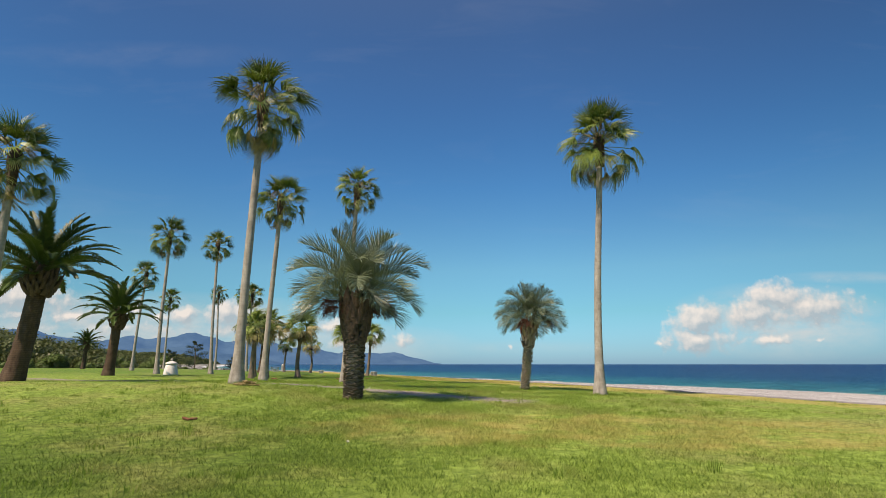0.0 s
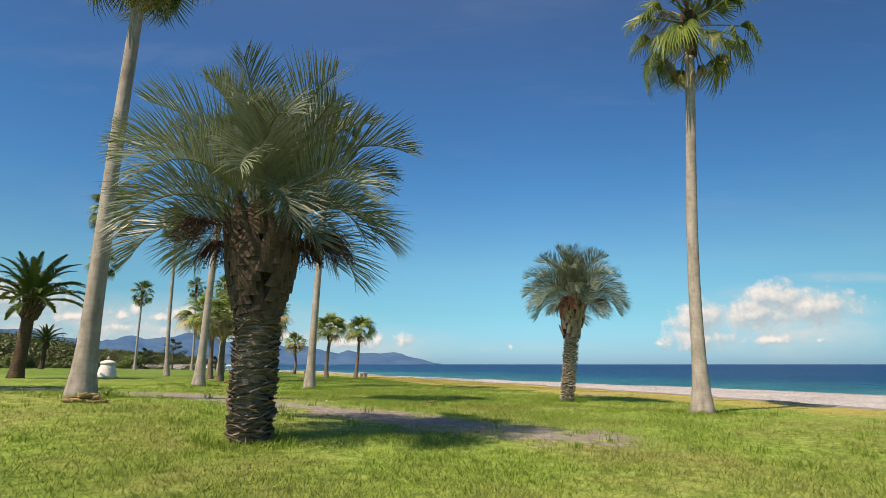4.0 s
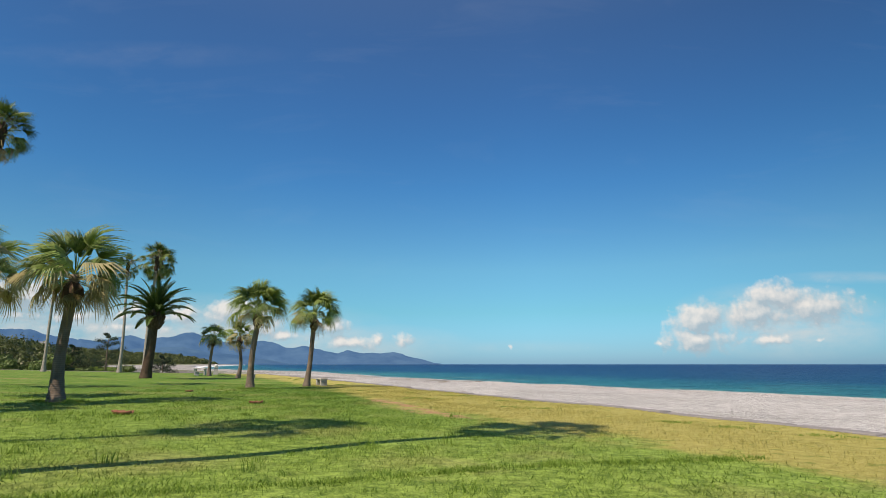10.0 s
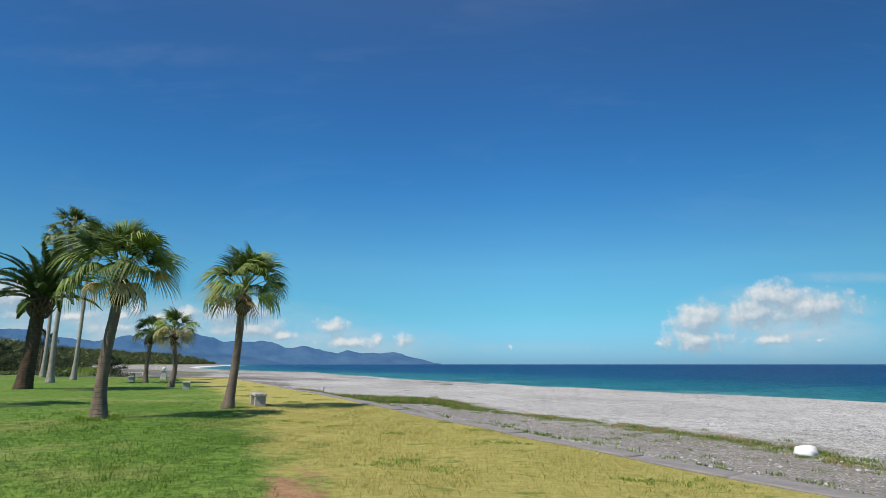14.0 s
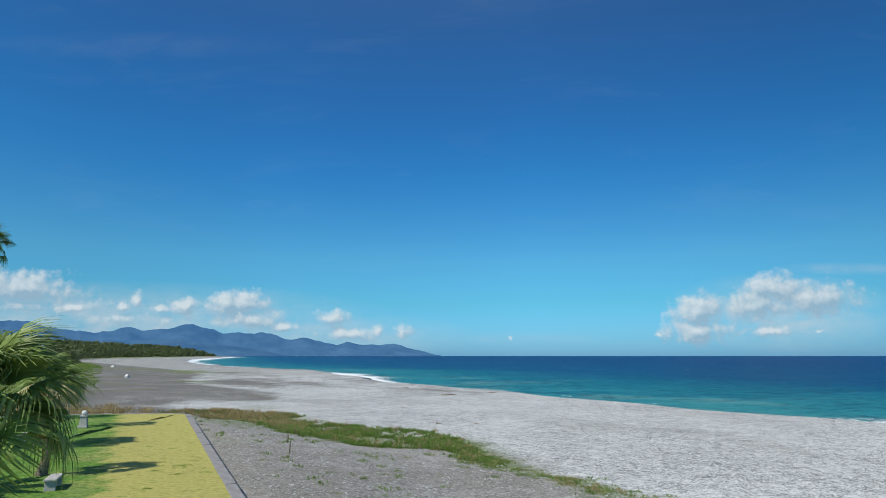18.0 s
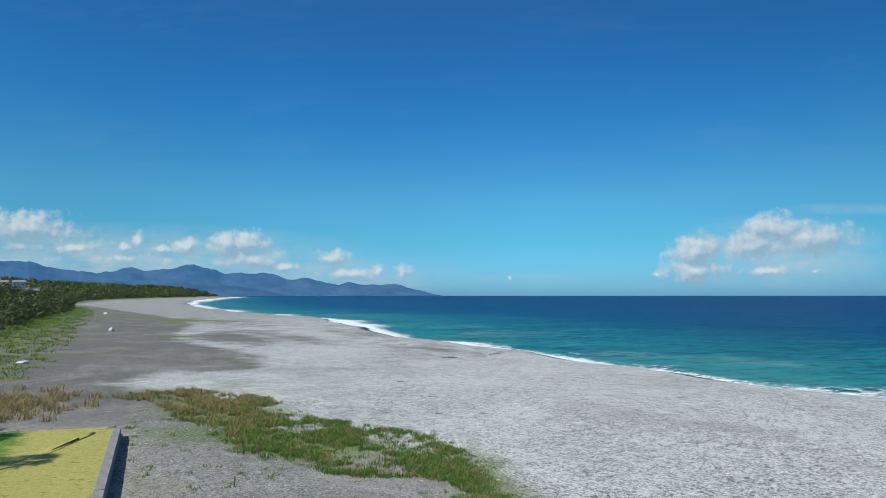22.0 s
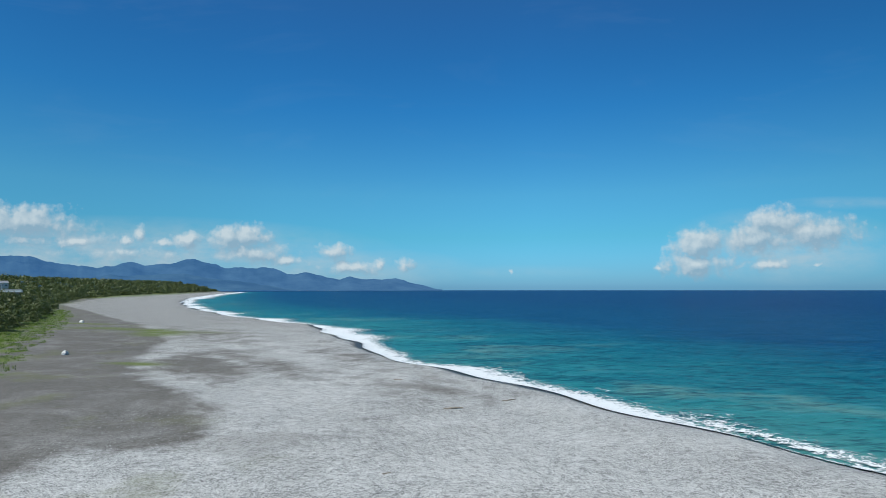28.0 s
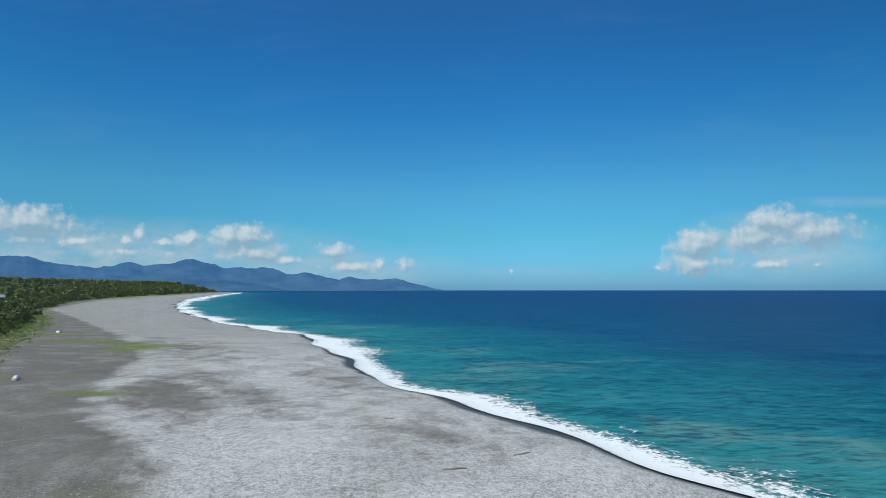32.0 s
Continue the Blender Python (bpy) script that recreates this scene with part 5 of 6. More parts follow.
px, py = np.interp(s, run, line[:, 0]), np.interp(s, run, line[:, 1])
tx, ty = np.interp(s + 5, run, line[:, 0]) - px, np.interp(s + 5, run, line[:, 1]) - py
ln = np.hypot(tx, ty) + 1e-6
deep = 2 + (110 + 0.10 * s) * rng.random(n) ** 1.4
x, y = px - ty / ln * deep + rng.normal(0, 3, n), py + tx / ln * deep
h = (3 + 9 * rng.random(n) ** 1.8) * np.minimum(1, 0.55 + deep / 40) * (0.8 + 0.0003 * s)
hill = np.minimum(deep * 0.17, 23) * np.minimum(1, s / 260 + 0.2)
big = 1 + s / 900
cs = np.stack([x, y, ground_z(x, y) * 0.6 + hill + h * 0.5 - 0.4], 1)
rd = np.stack([rng.uniform(2.4, 4.4, n) * big, rng.uniform(2.4, 4.4, n) * big, h * 0.55], 1)
sz = 0.28 + s / 1500
near = sz < 0.62
vs, q = leaf_cloud(cs[near], rd[near], 170, sz[near] * 0.95, rng, 0.65)
tagged(new("coastal_woods", fast_mesh("coastal_woods", vs, q, WOODS_LEAF)), "dark green woods along the back of the beach", "woods", kind="stuff")
vs, q = leaf_cloud(cs[~near], rd[~near], 64, sz[~near] * 1.1, rng, 0.7)
tagged(new("far_woods", fast_mesh("far_woods", vs, q, WOODS_LEAF)), "far dark woods towards the cape", "woods", kind="stuff")


def pine_tree(x, y, h, w, seed, label):
    r = np.random.default_rng(seed)
    e = thing("pine_tree", x, y, float(lawn_z(x, y)) if in_lawn(x, y) else float(ground_z(x, y)), 0, label, "pine tree", "pines")
    vs, fs = lathe([(0.16, -0.1), (0.12, h * 0.4), (0.07, h * 0.75), (0.02, h * 0.97)], 8, 0.1, lambda z: (0.06 * math.sin(z), 0.05 * math.sin(z * 1.3)), seed)
    hang("trunk", mesh("trunk", vs, fs, WOODY), e)
    for k in range(16):
        t = 0.16 + 0.8 * k / 16
        az, reach = k * 2.4, w * (1 - t) ** 0.75 + 0.25
        vs, fs = [], []
        end = Vector((math.cos(az) * reach, math.sin(az) * reach, 0.25 * reach))
        for s, rr in ((0, 0.035), (1, 0.010)):
            for j in range(4):
                vs.append((end.x * s, end.y * s + rr * math.cos(j * 1.57), end.z * s + rr * math.sin(j * 1.57)))
        fs = [(j, (j + 1) % 4, 4 + (j + 1) % 4, 4 + j) for j in range(4)]
        cl = np.array([tuple(end * s) for s in (0.45, 0.75, 1.0)])
        lv, lq = leaf_cloud(cl, np.full((3, 3), 0.30 * reach + 0.12), 110, 0.13, r, 0.12)
        limb = hang("branch", mesh("branch", vs, fs, WOODY), e, Matrix.Translation((0, 0, h * t)))
        hang("needles", fast_mesh("needles", lv, lq, PINE_LEAF), limb, None, "dark green needle clumps")


pine_tree(-48.0, 111.8, 7.0, 3.2, 1, "dark green young pine behind the lawn")
pine_tree(-42.0, 116.0, 4.4, 2.3, 2, "small dark pine at the edge of the beach")
pine_tree(-53.0, 112.0, 5.2, 2.6, 3, "dark green young pine among shrubs")


# grass blades on the lawn, thickest along the walk
def blades(n, xs, ys, tall, wide, rng, keep=None):
    x, y = xs(n), ys(n)
    ok = in_lawn(x, y)
    if keep is not None:
        ok &= keep(x, y)
    x, y = x[ok], y[ok]
    n = len(x)
    z = lawn_z(x, y)
    a = rng.uniform(0, 2 * np.pi, n)
    h = tall * rng.uniform(0.5, 1.4, n)
    w = wide * rng.uniform(0.7, 1.3, n)
    lean = h * rng.uniform(0.4, 1.8, n)
    b2 = rng.uniform(0, 2 * np.pi, n)
    p0 = np.stack([x - np.cos(a) * w, y - np.sin(a) * w, z - 0.01], 1)
    p1 = np.stack([x + np.cos(a) * w, y + np.sin(a) * w, z - 0.01], 1)
    p2 = np.stack([x + np.cos(b2) * lean, y + np.sin(b2) * lean, z + h], 1)
    vs = np.stack([p0, p1, p2], 1).reshape(-1, 3)
    return vs


def patchy(x, y):
    k = np.sin(x * 1.7 + 1.3 * np.sin(y * 0.9)) * np.sin(y * 1.3 + 1.1 * np.sin(x * 0.8)) + 0.6 * np.sin(x * 4.1 + y * 2.3) * np.sin(y * 3.7 - x)
    bare = dirt_at(np.stack([x, y], 1))
    return (rng.random(len(x)) < 0.55 + 0.4 * k) & (rng.random(len(x)) > bare * 1.25)


parts = [
    blades(620000, lambda n: rng.normal(0, 4.4, n), lambda n: 3.0 + 31 * rng.random(n) ** 1.15, 0.055, 0.0050, rng, patchy),
    blades(300000, lambda n: rng.normal(-2.5, 6.0, n), lambda n: rng.uniform(34, 68, n), 0.048, 0.0056, rng, patchy),
    blades(160000, lambda n: rng.uniform(-22, 14, n), lambda n: rng.uniform(8, 60, n), 0.045, 0.0065, rng, patchy),
]
vs = np.concatenate(parts)
me = fast_mesh("grass", vs, np.arange(len(vs)).reshape(-1, 3), BLADE)
point_attr(me, "yellow", yellow_at(vs[:, :2]))
tagged(new("grass", me), "short bright green grass blades of the lawn", "grass", kind="stuff")


def tufts(spots, heights, per, spread, mat, name, label, wide=0.008):
    """Clumps of long blades with two bends."""
    n = len(spots)
    sp = np.asarray(spots, float)
    h = np.repeat(np.asarray(heights, float), per) * rng.uniform(0.5, 1.15, n * per)
    c = np.repeat(sp, per, 0) + np.concatenate([rng.normal(0, spread, (n * per, 2)), np.zeros((n * per, 1))], 1)
    a = rng.uniform(0, 2 * np.pi, n * per)
    d = np.stack([np.cos(a), np.sin(a), np.zeros_like(a)], 1)
    s = np.stack([-np.sin(a), np.cos(a), np.zeros_like(a)], 1) * (wide * rng.uniform(0.7, 1.4, n * per))[:, None]
    out = h * rng.uniform(0.25, 0.8, n * per)
    m = c + d * (out * 0.35)[:, None] + np.array([0, 0, 1]) * (h * 0.62)[:, None]
    t = c + d * out[:, None] + np.array([0, 0, 1]) * (h * rng.uniform(0.75, 1.0, n * per))[:, None]
    vs = np.stack([c - s, c + s, m + s * 0.8, m - s * 0.8, t - s * 0.15, t + s * 0.15], 1).reshape(-1, 3)
    i = np.arange(n * per)[:, None] * 6
    q = np.concatenate([i + np.array([[0, 1, 2, 3]]), i + np.array([[3, 2, 5, 4]])])
    return tagged(new(name, fast_mesh(name, vs, q, mat)), label, "grass", kind="stuff")


x, y = rng.uniform(-14, 12, 5200), 3.4 + 58 * rng.random(5200) ** 1.25
k = np.sin(x * 0.8 + 2 * np.sin(y * 0.4)) * np.sin(y * 0.6 + x * 0.3)
ok = in_lawn(x, y) & (yellow_at(np.stack([x, y], 1)) < -0.4) & (rng.random(5200) < 0.16 + 0.6 * np.maximum(0, k))
sp = [tuple(q) for q in np.stack([x, y, lawn_z(x, y) - 0.01], 1)[ok]]
hs = list(0.05 + 0.13 * rng.random(len(sp)) ** 2.5)
for bx, by, r0 in ((-2.66, 17.26, 0.45), (4.09, 29.3, 0.4), (-6.01, 35.16, 0.5), (6.6, 24.73, 0.6), (-11.85, 47.4, 0.4), (-10.3, 60.2, 0.35), (-10.86, 35.0, 0.5), (-7.68, 21.65, 0.5)):
    for i in range(26):
        a = rng.uniform(0, 6.28)
        r = r0 + abs(rng.normal(0, 0.22))
        x, y = bx + r * math.cos(a), by + r * math.sin(a)
        sp.append((x, y, float(lawn_z(x, y)) - 0.01))
        hs.append(rng.uniform(0.08, 0.17))
for i in range(420):
    s = rng.random()
    x, y = np.interp(s, [0, 0.4, 0.7, 1], [-10, -4.7, -0.2, 4.5]) + rng.normal(0, 0.05), np.interp(s, [0, 0.4, 0.7, 1], [31.3, 34.5, 37.0, 38.6]) + rng.normal(0, 0.07)
    sp.append((x, y, float(lawn_z(x, y)) - 0.01))
    hs.append(rng.uniform(0.03, 0.07))
tufts(sp, hs, 24, 0.075, TUFT_LEAF, "lawn_tufts", "longer bright green grass tufts in the lawn", 0.006)
# low green patches in the yellowed grass
sp, hs = [], []
for i in range(700):
    x, y = rng.uniform(-20, 18), rng.uniform(14, 86)
    yel = float(yellow_at(np.array([[x, y]]))[0])
    if yel < 0.6 or not in_lawn(x, y) or rng.random() > 0.30 + 0.5 * math.sin(x * 0.9 + y * 0.35) ** 2:
        continue
    a = rng.uniform(0.10, 0.42)
    for j in range(int(8 + 60 * a)):
        px, py = x + rng.normal(0, a), y + rng.normal(0, a * 0.6)
        if in_lawn(px, py):
            sp.append((px, py, float(lawn_z(px, py)) - 0.01))
            hs.append(rng.uniform(0.03, 0.075))
tufts(sp, hs, 10, 0.045, WEED_LEAF, "green_patches", "small dark green patches of grass in the yellowed lawn", 0.007)

# vegetation on the gravel
bl = np.array(BAND)
brun = np.concatenate([[0], np.cumsum(np.hypot(*np.diff(bl[:, :2], axis=0).T))])
n = 14000
s = brun[-1] * rng.random(n)
w = np.interp(s, brun, bl[:, 2])
x, y = np.interp(s, brun, bl[:, 0]) + rng.normal(0, 0.9, n), np.interp(s, brun, bl[:, 1]) + rng.uniform(-1, 1, n) * w
k = np.sin(x * 0.55 + 1.4 * np.sin(y * 0.33)) * np.sin(y * 0.5 + x * 0.2) + 0.4 * np.sin(x * 1.7) * np.sin(y * 1.9)
ok = (rng.random(n) < w / 9 + 0.02) & ((k > -0.10) | (rng.random(n) > 0.88))
x, y = x[ok], y[ok]
z = ground_z(x, y) - 0.03
dry = rng.random(len(x)) < np.interp(x, [-40, -30, -23, -16, -4, 10], [0.55, 0.65, 0.40, 0.07, 0.06, 0.25])
pts = np.stack([x, y, z], 1)
sp2, sp = pts[dry], pts[~dry]
x, y = rng.uniform(-30, 20, 900), rng.uniform(50, 140, 900)
ok = ~in_lawn(x, y) & (along(LAWN_EDGE, np.stack([x, y], 1))[0] < -1.2) & (along(GRIT_LINE, np.stack([x, y], 1))[0] > -1)
lone = np.stack([x, y, ground_z(x, y) - 0.03], 1)[ok]
low = lambda q: np.interp(q[:, 0], [-2, 3], [1.0, 0.36])
hs2 = rng.uniform(0.3, 0.75, len(sp2)) * low(sp2)
hs = np.concatenate([rng.uniform(0.2, 0.5, len(sp)) * low(sp), rng.uniform(0.06, 0.24, len(lone))])
sp = np.concatenate([sp, lone])
tufts(sp, hs, 26, 0.22, WEED_LEAF, "beach_weeds", "green creeping weeds on the gravel", 0.022)
tufts(sp2, hs2, 22, 0.22, REED_LEAF, "dry_beach_grass", "dry straw-coloured grass on the gravel", 0.018)
n = 3000
gl = np.array(GRASS_LINE)
grun = np.concatenate([[0], np.cumsum(np.hypot(*np.diff(gl, axis=0).T))])
s = rng.uniform(0, 520, n)
x = np.interp(s, grun, gl[:, 0]) - rng.uniform(-5, 26, n)
y = np.interp(s, grun, gl[:, 1]) + rng.uniform(-4, 8, n)
sp, hs = np.stack([x, y, ground_z(x, y) - 0.03], 1), rng.uniform(0.25, 0.8, n)
tufts(sp, hs, 14, 0.6, WEED_LEAF, "back_shore_grass", "rough green grass below the woods", 0.065)
n = 260
x, y = rng.normal(-49, 4.5, n), rng.normal(128, 5.0, n)
tufts(np.stack([x, y, ground_z(x, y) - 0.03], 1), rng.uniform(0.5, 1.3, n), 40, 0.35, REED_LEAF, "dry_brush", "dry brown twiggy brush at the back of the beach", 0.02)

# stones on the gravel
bm = bmesh.new()
bmesh.ops.create_icosphere(bm, subdivisions=1, radius=1.0)
ICO_V = np.array([q.co[:] for q in bm.verts])
ICO_F = np.array([[q.index for q in f.verts] for f in bm.faces])
bm.free()


def stones(spots, sizes, mat, name, label):
    n = len(spots)
    a = rng.uniform(0, 6.28, n)
    sc = np.stack([rng.uniform(0.7, 1.3, n), rng.uniform(0.6, 1.0, n), rng.uniform(0.35, 0.6, n)], 1) * np.asarray(sizes)[:, None]
    v0 = ICO_V[None] * sc[:, None] * (1 + 0.18 * rng.normal(size=(n, len(ICO_V), 1)))
    ca, sa = np.cos(a)[:, None], np.sin(a)[:, None]
    vx, vy = v0[..., 0] * ca - v0[..., 1] * sa, v0[..., 0] * sa + v0[..., 1] * ca
    vs = np.stack([vx, vy, v0[..., 2]], 2) + np.asarray(spots)[:, None]
    f = (np.arange(n)[:, None, None] * len(ICO_V) + ICO_F[None]).reshape(-1, 3)
    return tagged(new(name, fast_mesh(name, vs.reshape(-1, 3), f, mat)), label, "stones", kind="stuff")


y = 45 + 140 * rng.random(26000) ** 1.3
x = rng.uniform(-50, 50, 26000)
p2 = np.stack([x, y], 1)
ok = ~in_lawn(x, y) & (along(LAWN_EDGE, p2)[0] < -0.9) & (along(SHORE, p2)[0] > 14)
sp = np.stack([x, y, ground_z(x, y) + 0.01], 1)[ok]
ss = 0.03 + 0.09 * rng.random(len(sp)) ** 3
stones(sp, ss, PEBBLE, "pebbles", "scattered pale pebbles and cobbles")
y = rng.uniform(48, 125, 10000)
x = np.interp(y, [q[1] for q in LAWN_EDGE], [q[0] for q in LAWN_EDGE]) + 0.9 + 24 * rng.random(10000)
sp = np.stack([x, y, ground_z(x, y) + 0.008], 1)[~in_lawn(x, y)]
stones(sp, 0.018 + 0.045 * rng.random(len(sp)) ** 2.5, PEBBLE, "strip_pebbles", "pale and grey stones beside the retaining wall")


# gravel on the bare strip of the lawn
x, y = rng.uniform(-14, 4, 9000), rng.uniform(15, 30, 9000)
ok = (dirt_at(np.stack([x, y], 1)) > 0.35) & (rng.random(9000) < 0.5)
sp = np.stack([x, y, lawn_z(x, y) + 0.002], 1)[ok]
stones(sp, 0.008 + 0.022 * rng.random(len(sp)) ** 3, STONE_GREY, "path_gravel", "small grey gravel on the bare soil")


# ---- loose things ----
def on_lawn(x, y):
    return float(lawn_z(x, y))


def stone_bench(x, y, turn, label, long=1.25):
    e = thing("stone_bench", x, y, on_lawn(x, y), turn, label, "bench", "stone benches")
    bm = bmesh.new()
    block(bm, long, 0.46, 0.09, pose(0, 0, 0.42), 0.015)
    part("seat", bm, STONE_GREY, e)
    for s in (-1, 1):
        bm = bmesh.new()
        block(bm, 0.16, 0.40, 0.40, pose(s * (long / 2 - 0.16), 0, 0.18), 0.012)
        part("leg", bm, STONE_GREY, e)


stone_bench(-7.95, 66.7, 118, "grey stone bench with block legs beside a fan palm")
stone_bench(-16.9, 80.6, 112, "grey stone bench with block legs on the lawn")
stone_bench(-26.9, 92.7, 112, "grey stone bench near a picnic table")
e = thing("picnic_table", -27.6, 95.2, on_lawn(-27.6, 95.2), 10, "weathered grey picnic table on stone legs", "table")
bm = bmesh.new()
block(bm, 1.5, 0.8, 0.08, pose(0, 0, 0.70), 0.015)
part("tabletop", bm, STONE_GREY, e)
for s in (-1, 1):
    bm = bmesh.new()
    block(bm, 0.18, 0.55, 0.68, pose(s * 0.5, 0, 0.33), 0.012)
    part("leg", bm, STONE_GREY, e)

e = thing("white_pedestal", -22.9, 48.8, on_lawn(-22.9, 48.8), 15, "white plastered bell-shaped pedestal with a small finial", "pedestal")
vs, fs = lathe([(0.60, -0.05), (0.585, 0.12), (0.54, 0.4), (0.46, 0.72), (0.40, 0.86)], 20, 0.015, None, 1)
hang("body", mesh("body", vs, fs, STONE_WHITE, True), e)
vs, fs = lathe([(0.40, 0.86), (0.47, 0.88), (0.48, 0.95), (0.42, 1.02), (0.26, 1.10), (0.10, 1.13)], 20, 0.01, None, 2)
hang("cap", mesh("cap", vs, fs, STONE_WHITE, True), e)
vs, fs = lathe([(0.05, 1.12), (0.08, 1.17), (0.11, 1.24), (0.07, 1.31), (0.03, 1.40)], 10, 0.05, None, 3)
hang("finial", mesh("finial", vs, fs, STONE_GREY, True), e, None, "small grey finial")
e = thing("stone_pillar", -27.6, 99.7, on_lawn(-27.6, 99.7), 20, "pale square stone pillar with a ball on top", "pillar")
bm = bmesh.new()
block(bm, 0.62, 0.62, 0.14, pose(0, 0, 0.05), 0.02)
part("base", bm, STONE_GREY, e)
bm = bmesh.new()
r = bmesh.ops.create_cone(bm, cap_ends=True, segments=4, radius1=0.37, radius2=0.27, depth=0.68, matrix=pose(0, 0, 0.46, 0, 0, 45))
part("shaft", bm, STONE_GREY, e)
bm = bmesh.new()
block(bm, 0.50, 0.50, 0.08, pose(0, 0, 0.83), 0.015)
part("capital", bm, STONE_GREY, e)
bm = bmesh.new()
bmesh.ops.create_uvsphere(bm, u_segments=16, v_segments=10, radius=0.19, matrix=pose(0, 0, 1.04))
part("ball", bm, STONE_WHITE, e, "pale stone ball", None, True)


def husk(x, y, turn, long, label, lift=0.0):
    """A fallen palm sheath: a curved, boat-shaped shell."""
    vs, fs = [], []
    r = np.random.default_rng(int(abs(x * 100 + y * 10)))
    for i in range(9):
        t = i / 8
        w = 0.24 * long * math.sin(math.pi * (0.08 + 0.84 * t)) ** 0.7 + 0.015
        z = 0.02 + 0.06 * long * (2 * t - 1) ** 2 + 0.01 * r.normal()
        for j in range(5):
            a = (j - 2) / 2
            vs.append(((t - 0.5) * long, a * w, z + 0.16 * long * a * a - 0.03))
    for i in range(8):
        for j in range(4):
            q0 = i * 5 + j
            fs.append((q0, q0 + 1, q0 + 6, q0 + 5))
    me = mesh("fallen_palm_sheath", vs, fs, DRY_WOOD, True)
    ob = new("fallen_palm_sheath", me)
    md = ob.modifiers.new("thick", "SOLIDIFY")
    md.thickness = 0.018
    ob.matrix_basis = pose(x, y, on_lawn(x, y) + lift, 0, 0, turn)
    return tagged(ob, label, "palm sheath", "fallen palm sheaths")


HUSK = "dry red-brown fallen palm sheath lying on the lawn"
husk(-0.45, 25.5, 8, 0.30, HUSK)
husk(-7.8, 43.7, -5, 0.50, HUSK)
husk(-6.2, 48.5, 5, 0.42, HUSK)
husk(-12.2, 42.0, -20, 0.42, HUSK)
husk(-5.5, 12.8, 12, 0.30, HUSK)
husk(-11.4, 55.5, 10, 0.32, HUSK)
for dx, dy, tn, ln, up in ((0, 0, 10, 0.45, 0.0), (0.18, 0.10, -35, 0.4, 0.05), (-0.15, 0.08, 60, 0.4, 0.04), (0.30, -0.06, 20, 0.35, 0.0), (-0.28, -0.05, -30, 0.35, 0.0), (0.08, 0.02, 75, 0.4, 0.09), (-0.06, 0.06, -60, 0.3, 0.12), (0.36, 0.05, -15, 0.25, 0.02)):
    ob = husk(-6.97 + dx, 20.6 + dy, tn, ln, "bleached dry palm sheath in a small heap under a palm", up)
    ob.data.materials[0] = REED_LEAF


def lump(name, x, y, sx, sy, sz, mat, label, cat, ground=None, seed=0, group="", lobes=1):
    r = np.random.default_rng(seed)
    bm = bmesh.new()
    bmesh.ops.create_icosphere(bm, subdivisions=3, radius=1.0)
    ph = r.uniform(0, 6, 3)
    for q in bm.verts:
        k = 1 + 0.16 * math.sin(q.co.x * 3 + ph[0]) * math.sin(q.co.y * 4 + ph[1]) + 0.08 * math.sin(q.co.z * 7 + ph[2] + 5 * q.co.x)
        q.co = Vector((q.co.x * sx * k, q.co.y * sy * k, max(q.co.z, -0.55) * sz * k))
    me = bpy.data.meshes.new(name)
    bm.to_mesh(me)
    bm.free()
    me.materials.append(mat)
    me.polygons.foreach_set("use_smooth", [True] * len(me.polygons))
    ob = new(name, me)
    z = ground if ground is not None else (on_lawn(x, y) if in_lawn(x, y) else float(ground_z(x, y)))
    ob.matrix_basis = pose(x, y, z + sz * 0.42, 0, 0, r.uniform(0, 360))
    return tagged(ob, label, cat, group)


lump("white_float", 17.4, 73.6, 0.72, 0.42, 0.34, WHITE_BAG, "large white foam float washed up on the gravel", "float", None, 4)
lump("white_boulder", -109.1, 254.8, 1.1, 0.8, 0.8, STONE_WHITE, "pale boulder lying on the grey gravel", "boulder", None, 5, "pale boulders")
lump("white_boulder", -195.7, 397.7, 1.5, 1.0, 0.8, STONE_WHITE, "pale boulder lying on the grey gravel", "boulder", None, 6, "pale boulders")
lump("white_boulder", -71.5, 165.0, 1.1, 0.6, 0.35, STONE_WHITE, "flat pale boulder half sunk in gravel", "boulder", None, 7, "pale boulders")
for i, (x, y) in enumerate(((-2.4, 34.3), (-1.9, 33.5), (-16.6, 48.2), (-15.2, 48.6), (-3.0, 24.0), (-1.7, 10.6))):
    lump("pale_stone", x, y, 0.030, 0.024, 0.02, STONE_WHITE, "small pale stone lying in the grass", "stone", None, 20 + i, "pale stones in the grass")


def log(x, y, turn, long, r0):
    vs, fs = lathe([(r0 * 0.7, 0), (r0, long * 0.2), (r0 * 0.85, long * 0.6), (r0 * 0.45, long)], 8, 0.25, lambda z: (0.08 * math.sin(z * 2), 0.05 * z), int(long * 10))
    ob = new("driftwood_log", mesh("driftwood_log", vs, fs, DRIFT))
    ob.matrix_basis = pose(x, y, float(ground_z(x, y)) + r0 * 0.7, 0, 90, turn)
    return tagged(ob, "weathered driftwood log on the pebble beach", "driftwood", "driftwood logs")


log(-1.5, 188.7, 8, 3.4, 0.16)
log(9.0, 195.4, 25, 3.0, 0.13)
log(-12.4, 218.4, -10, 1.8, 0.14)
log(-8.0, 155.0, 40, 1.2, 0.10)
log(3.0, 132.5, -30, 1.0, 0.10)
log(-2.0, 131.8, 12, 0.8, 0.12)


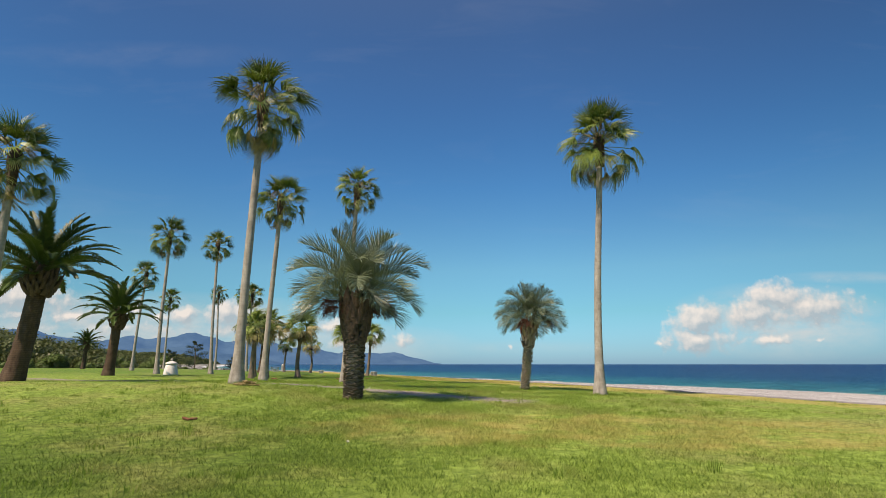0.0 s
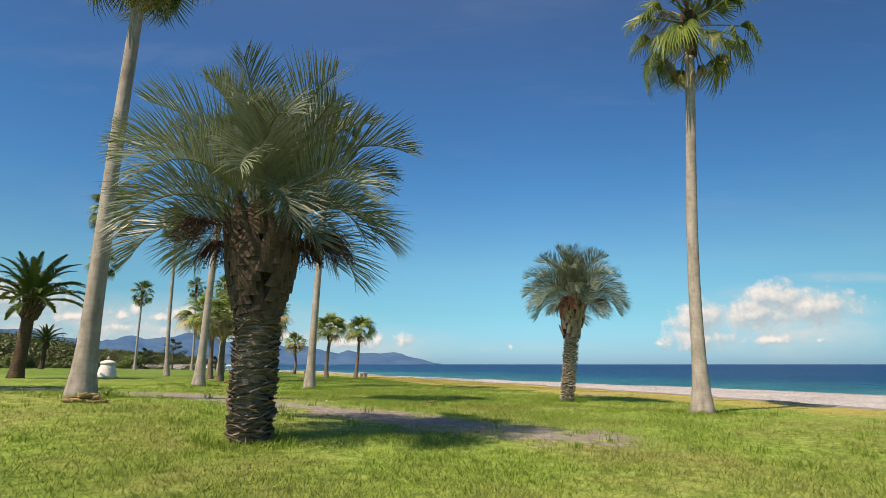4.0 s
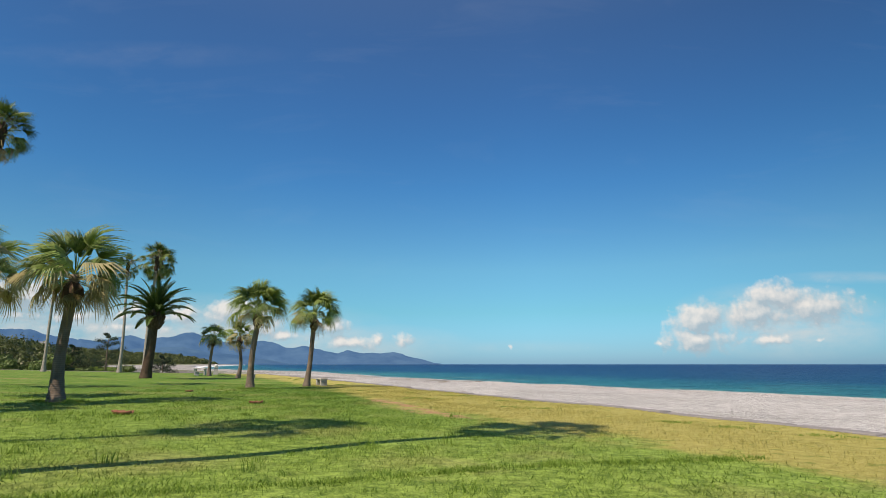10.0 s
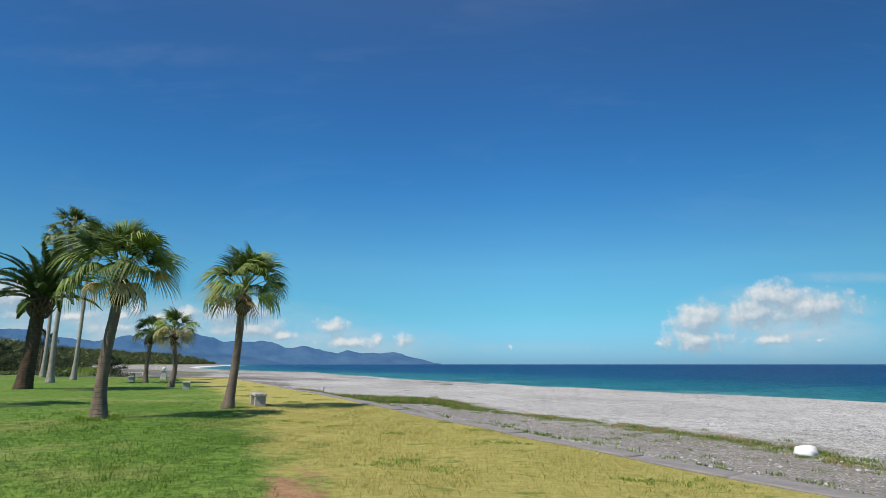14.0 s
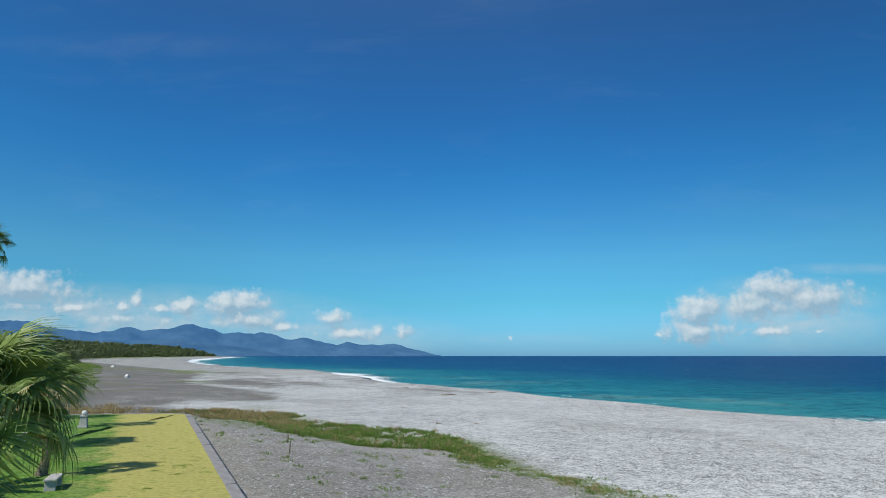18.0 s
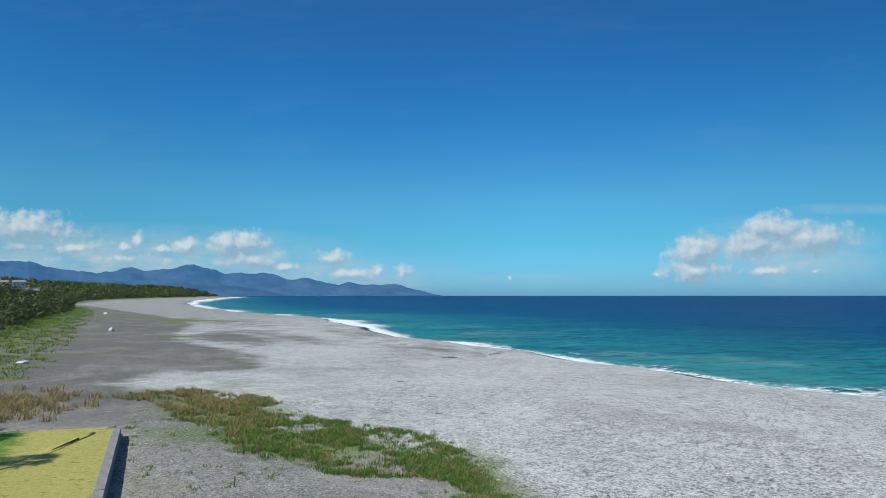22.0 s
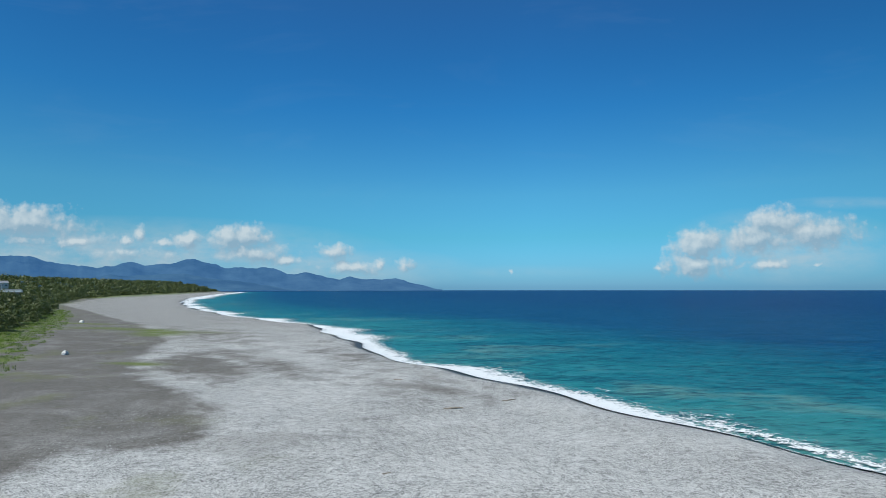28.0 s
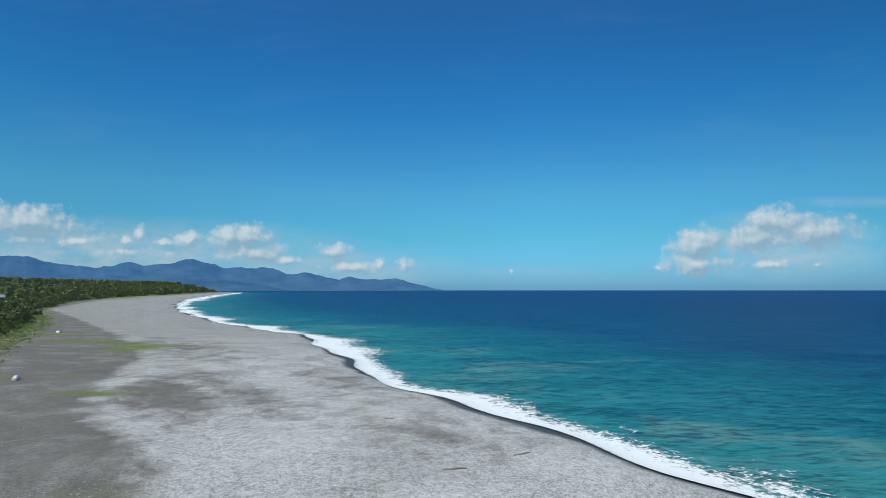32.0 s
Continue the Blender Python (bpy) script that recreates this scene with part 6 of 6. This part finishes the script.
def stake(x, y, h):
    vs, fs = lathe([(0.04, -0.3), (0.04, h * 0.9), (0.03, h)], 8, 0.1, None, 3)
    ob = new("wooden_stake", mesh("wooden_stake", vs, fs, WOODY))
    ob.matrix_basis = pose(x, y, float(ground_z(x, y)), 2, 3, 0)
    return tagged(ob, "thin dark wooden stake in the gravel", "stake", "stakes")


stake(-11.6, 97.0, 0.8)
stake(-13.2, 102.5, 0.6)


# ---- buildings beyond the woods ----
def house(x, y, z, turn, w, d, h, label):
    e = thing("house", x, y, z, turn, label, "house", "houses behind the woods")
    bm = bmesh.new()
    block(bm, w, d, h, pose(0, 0, h / 2), 0.05)
    part("wall", bm, WALL_HOUSE, e)
    vs = [(-w / 2 - 0.5, -d / 2 - 0.5, h), (w / 2 + 0.5, -d / 2 - 0.5, h), (w / 2 + 0.5, d / 2 + 0.5, h), (-w / 2 - 0.5, d / 2 + 0.5, h), (-w / 2 + 0.5, 0, h + 2.0), (w / 2 - 0.5, 0, h + 2.0)]
    hang("roof", mesh("roof", vs, [(3, 2, 1, 0), (0, 1, 5, 4), (2, 3, 4, 5), (1, 2, 5), (3, 0, 4)], ROOF_GREY), e)
    for i in range(3):
        bm = bmesh.new()
        block(bm, 1.5, 0.12, 1.3, pose(-w / 3 + i * w / 3, -d / 2 - 0.02, h * 0.6), 0.02)
        w1 = part("window", bm, WHITE_PAINT, e)
        bm = bmesh.new()
        block(bm, 1.3, 0.04, 1.1, pose(-w / 3 + i * w / 3, -d / 2 - 0.09, h * 0.6), 0.01)
        part("pane", bm, DARK_GLASS, w1, "dark window pane")


for x, y, z, tn, w, d, h in ((-408, 592, 14.5, 30, 12, 8, 5.5), (-398, 600, 15.5, 40, 10, 8, 5), (-424, 600, 16, 35, 14, 9, 6), (-437, 618, 17, 30, 12, 8, 6)):
    house(x, y, z, tn, w, d, h, "pale house with a grey roof above the woods")
e = thing("road_bridge", -392, 566, 8.5, 28, "long white road bridge seen above the trees", "bridge")
bm = bmesh.new()
block(bm, 62, 5, 1.6, pose(0, 0, 4.6), 0.1)
part("deck", bm, WHITE_PAINT, e)
bm = bmesh.new()
block(bm, 62, 0.2, 1.0, pose(0, -2.4, 6.0), 0.03)
part("railing", bm, STEEL, e)
for i in range(5):
    bm = bmesh.new()
    block(bm, 1.4, 3, 10, pose(-28 + i * 14, 0, -1.0), 0.1)
    part("pier", bm, CONCRETE, e)
for x, y, h in ((-392, 570, 17), (-386, 585, 14)):
    e = thing("power_pole", x, y, 7, 0, "thin grey steel power pole above the woods", "pole", "power poles")
    vs, fs = lathe([(0.28, -1), (0.2, h * 0.6), (0.13, h)], 8, 0, None, 1)
    hang("mast", mesh("mast", vs, fs, STEEL), e)
    bm = bmesh.new()
    block(bm, 3.2, 0.15, 0.15, pose(0, 0, h - 1.2), 0.02)
    part("crossarm", bm, STEEL, e)

# specks of a town at the foot of the far hills
bm = bmesh.new()
for i in range(26):
    uu = rng.uniform(-0.42, -0.17)
    d = 4330 / math.hypot(1, uu)
    w, h = rng.uniform(5, 14), rng.uniform(2, 6)
    block(bm, w, 10, h, pose(uu * d, d, SEA_LEVEL + h / 2), 0)
me = bpy.data.meshes.new("far_town")
bm.to_mesh(me)
bm.free()
me.materials.append(STONE_GREY)
tagged(new("far_town", me), "pale buildings of a far town across the bay", "town", kind="stuff")
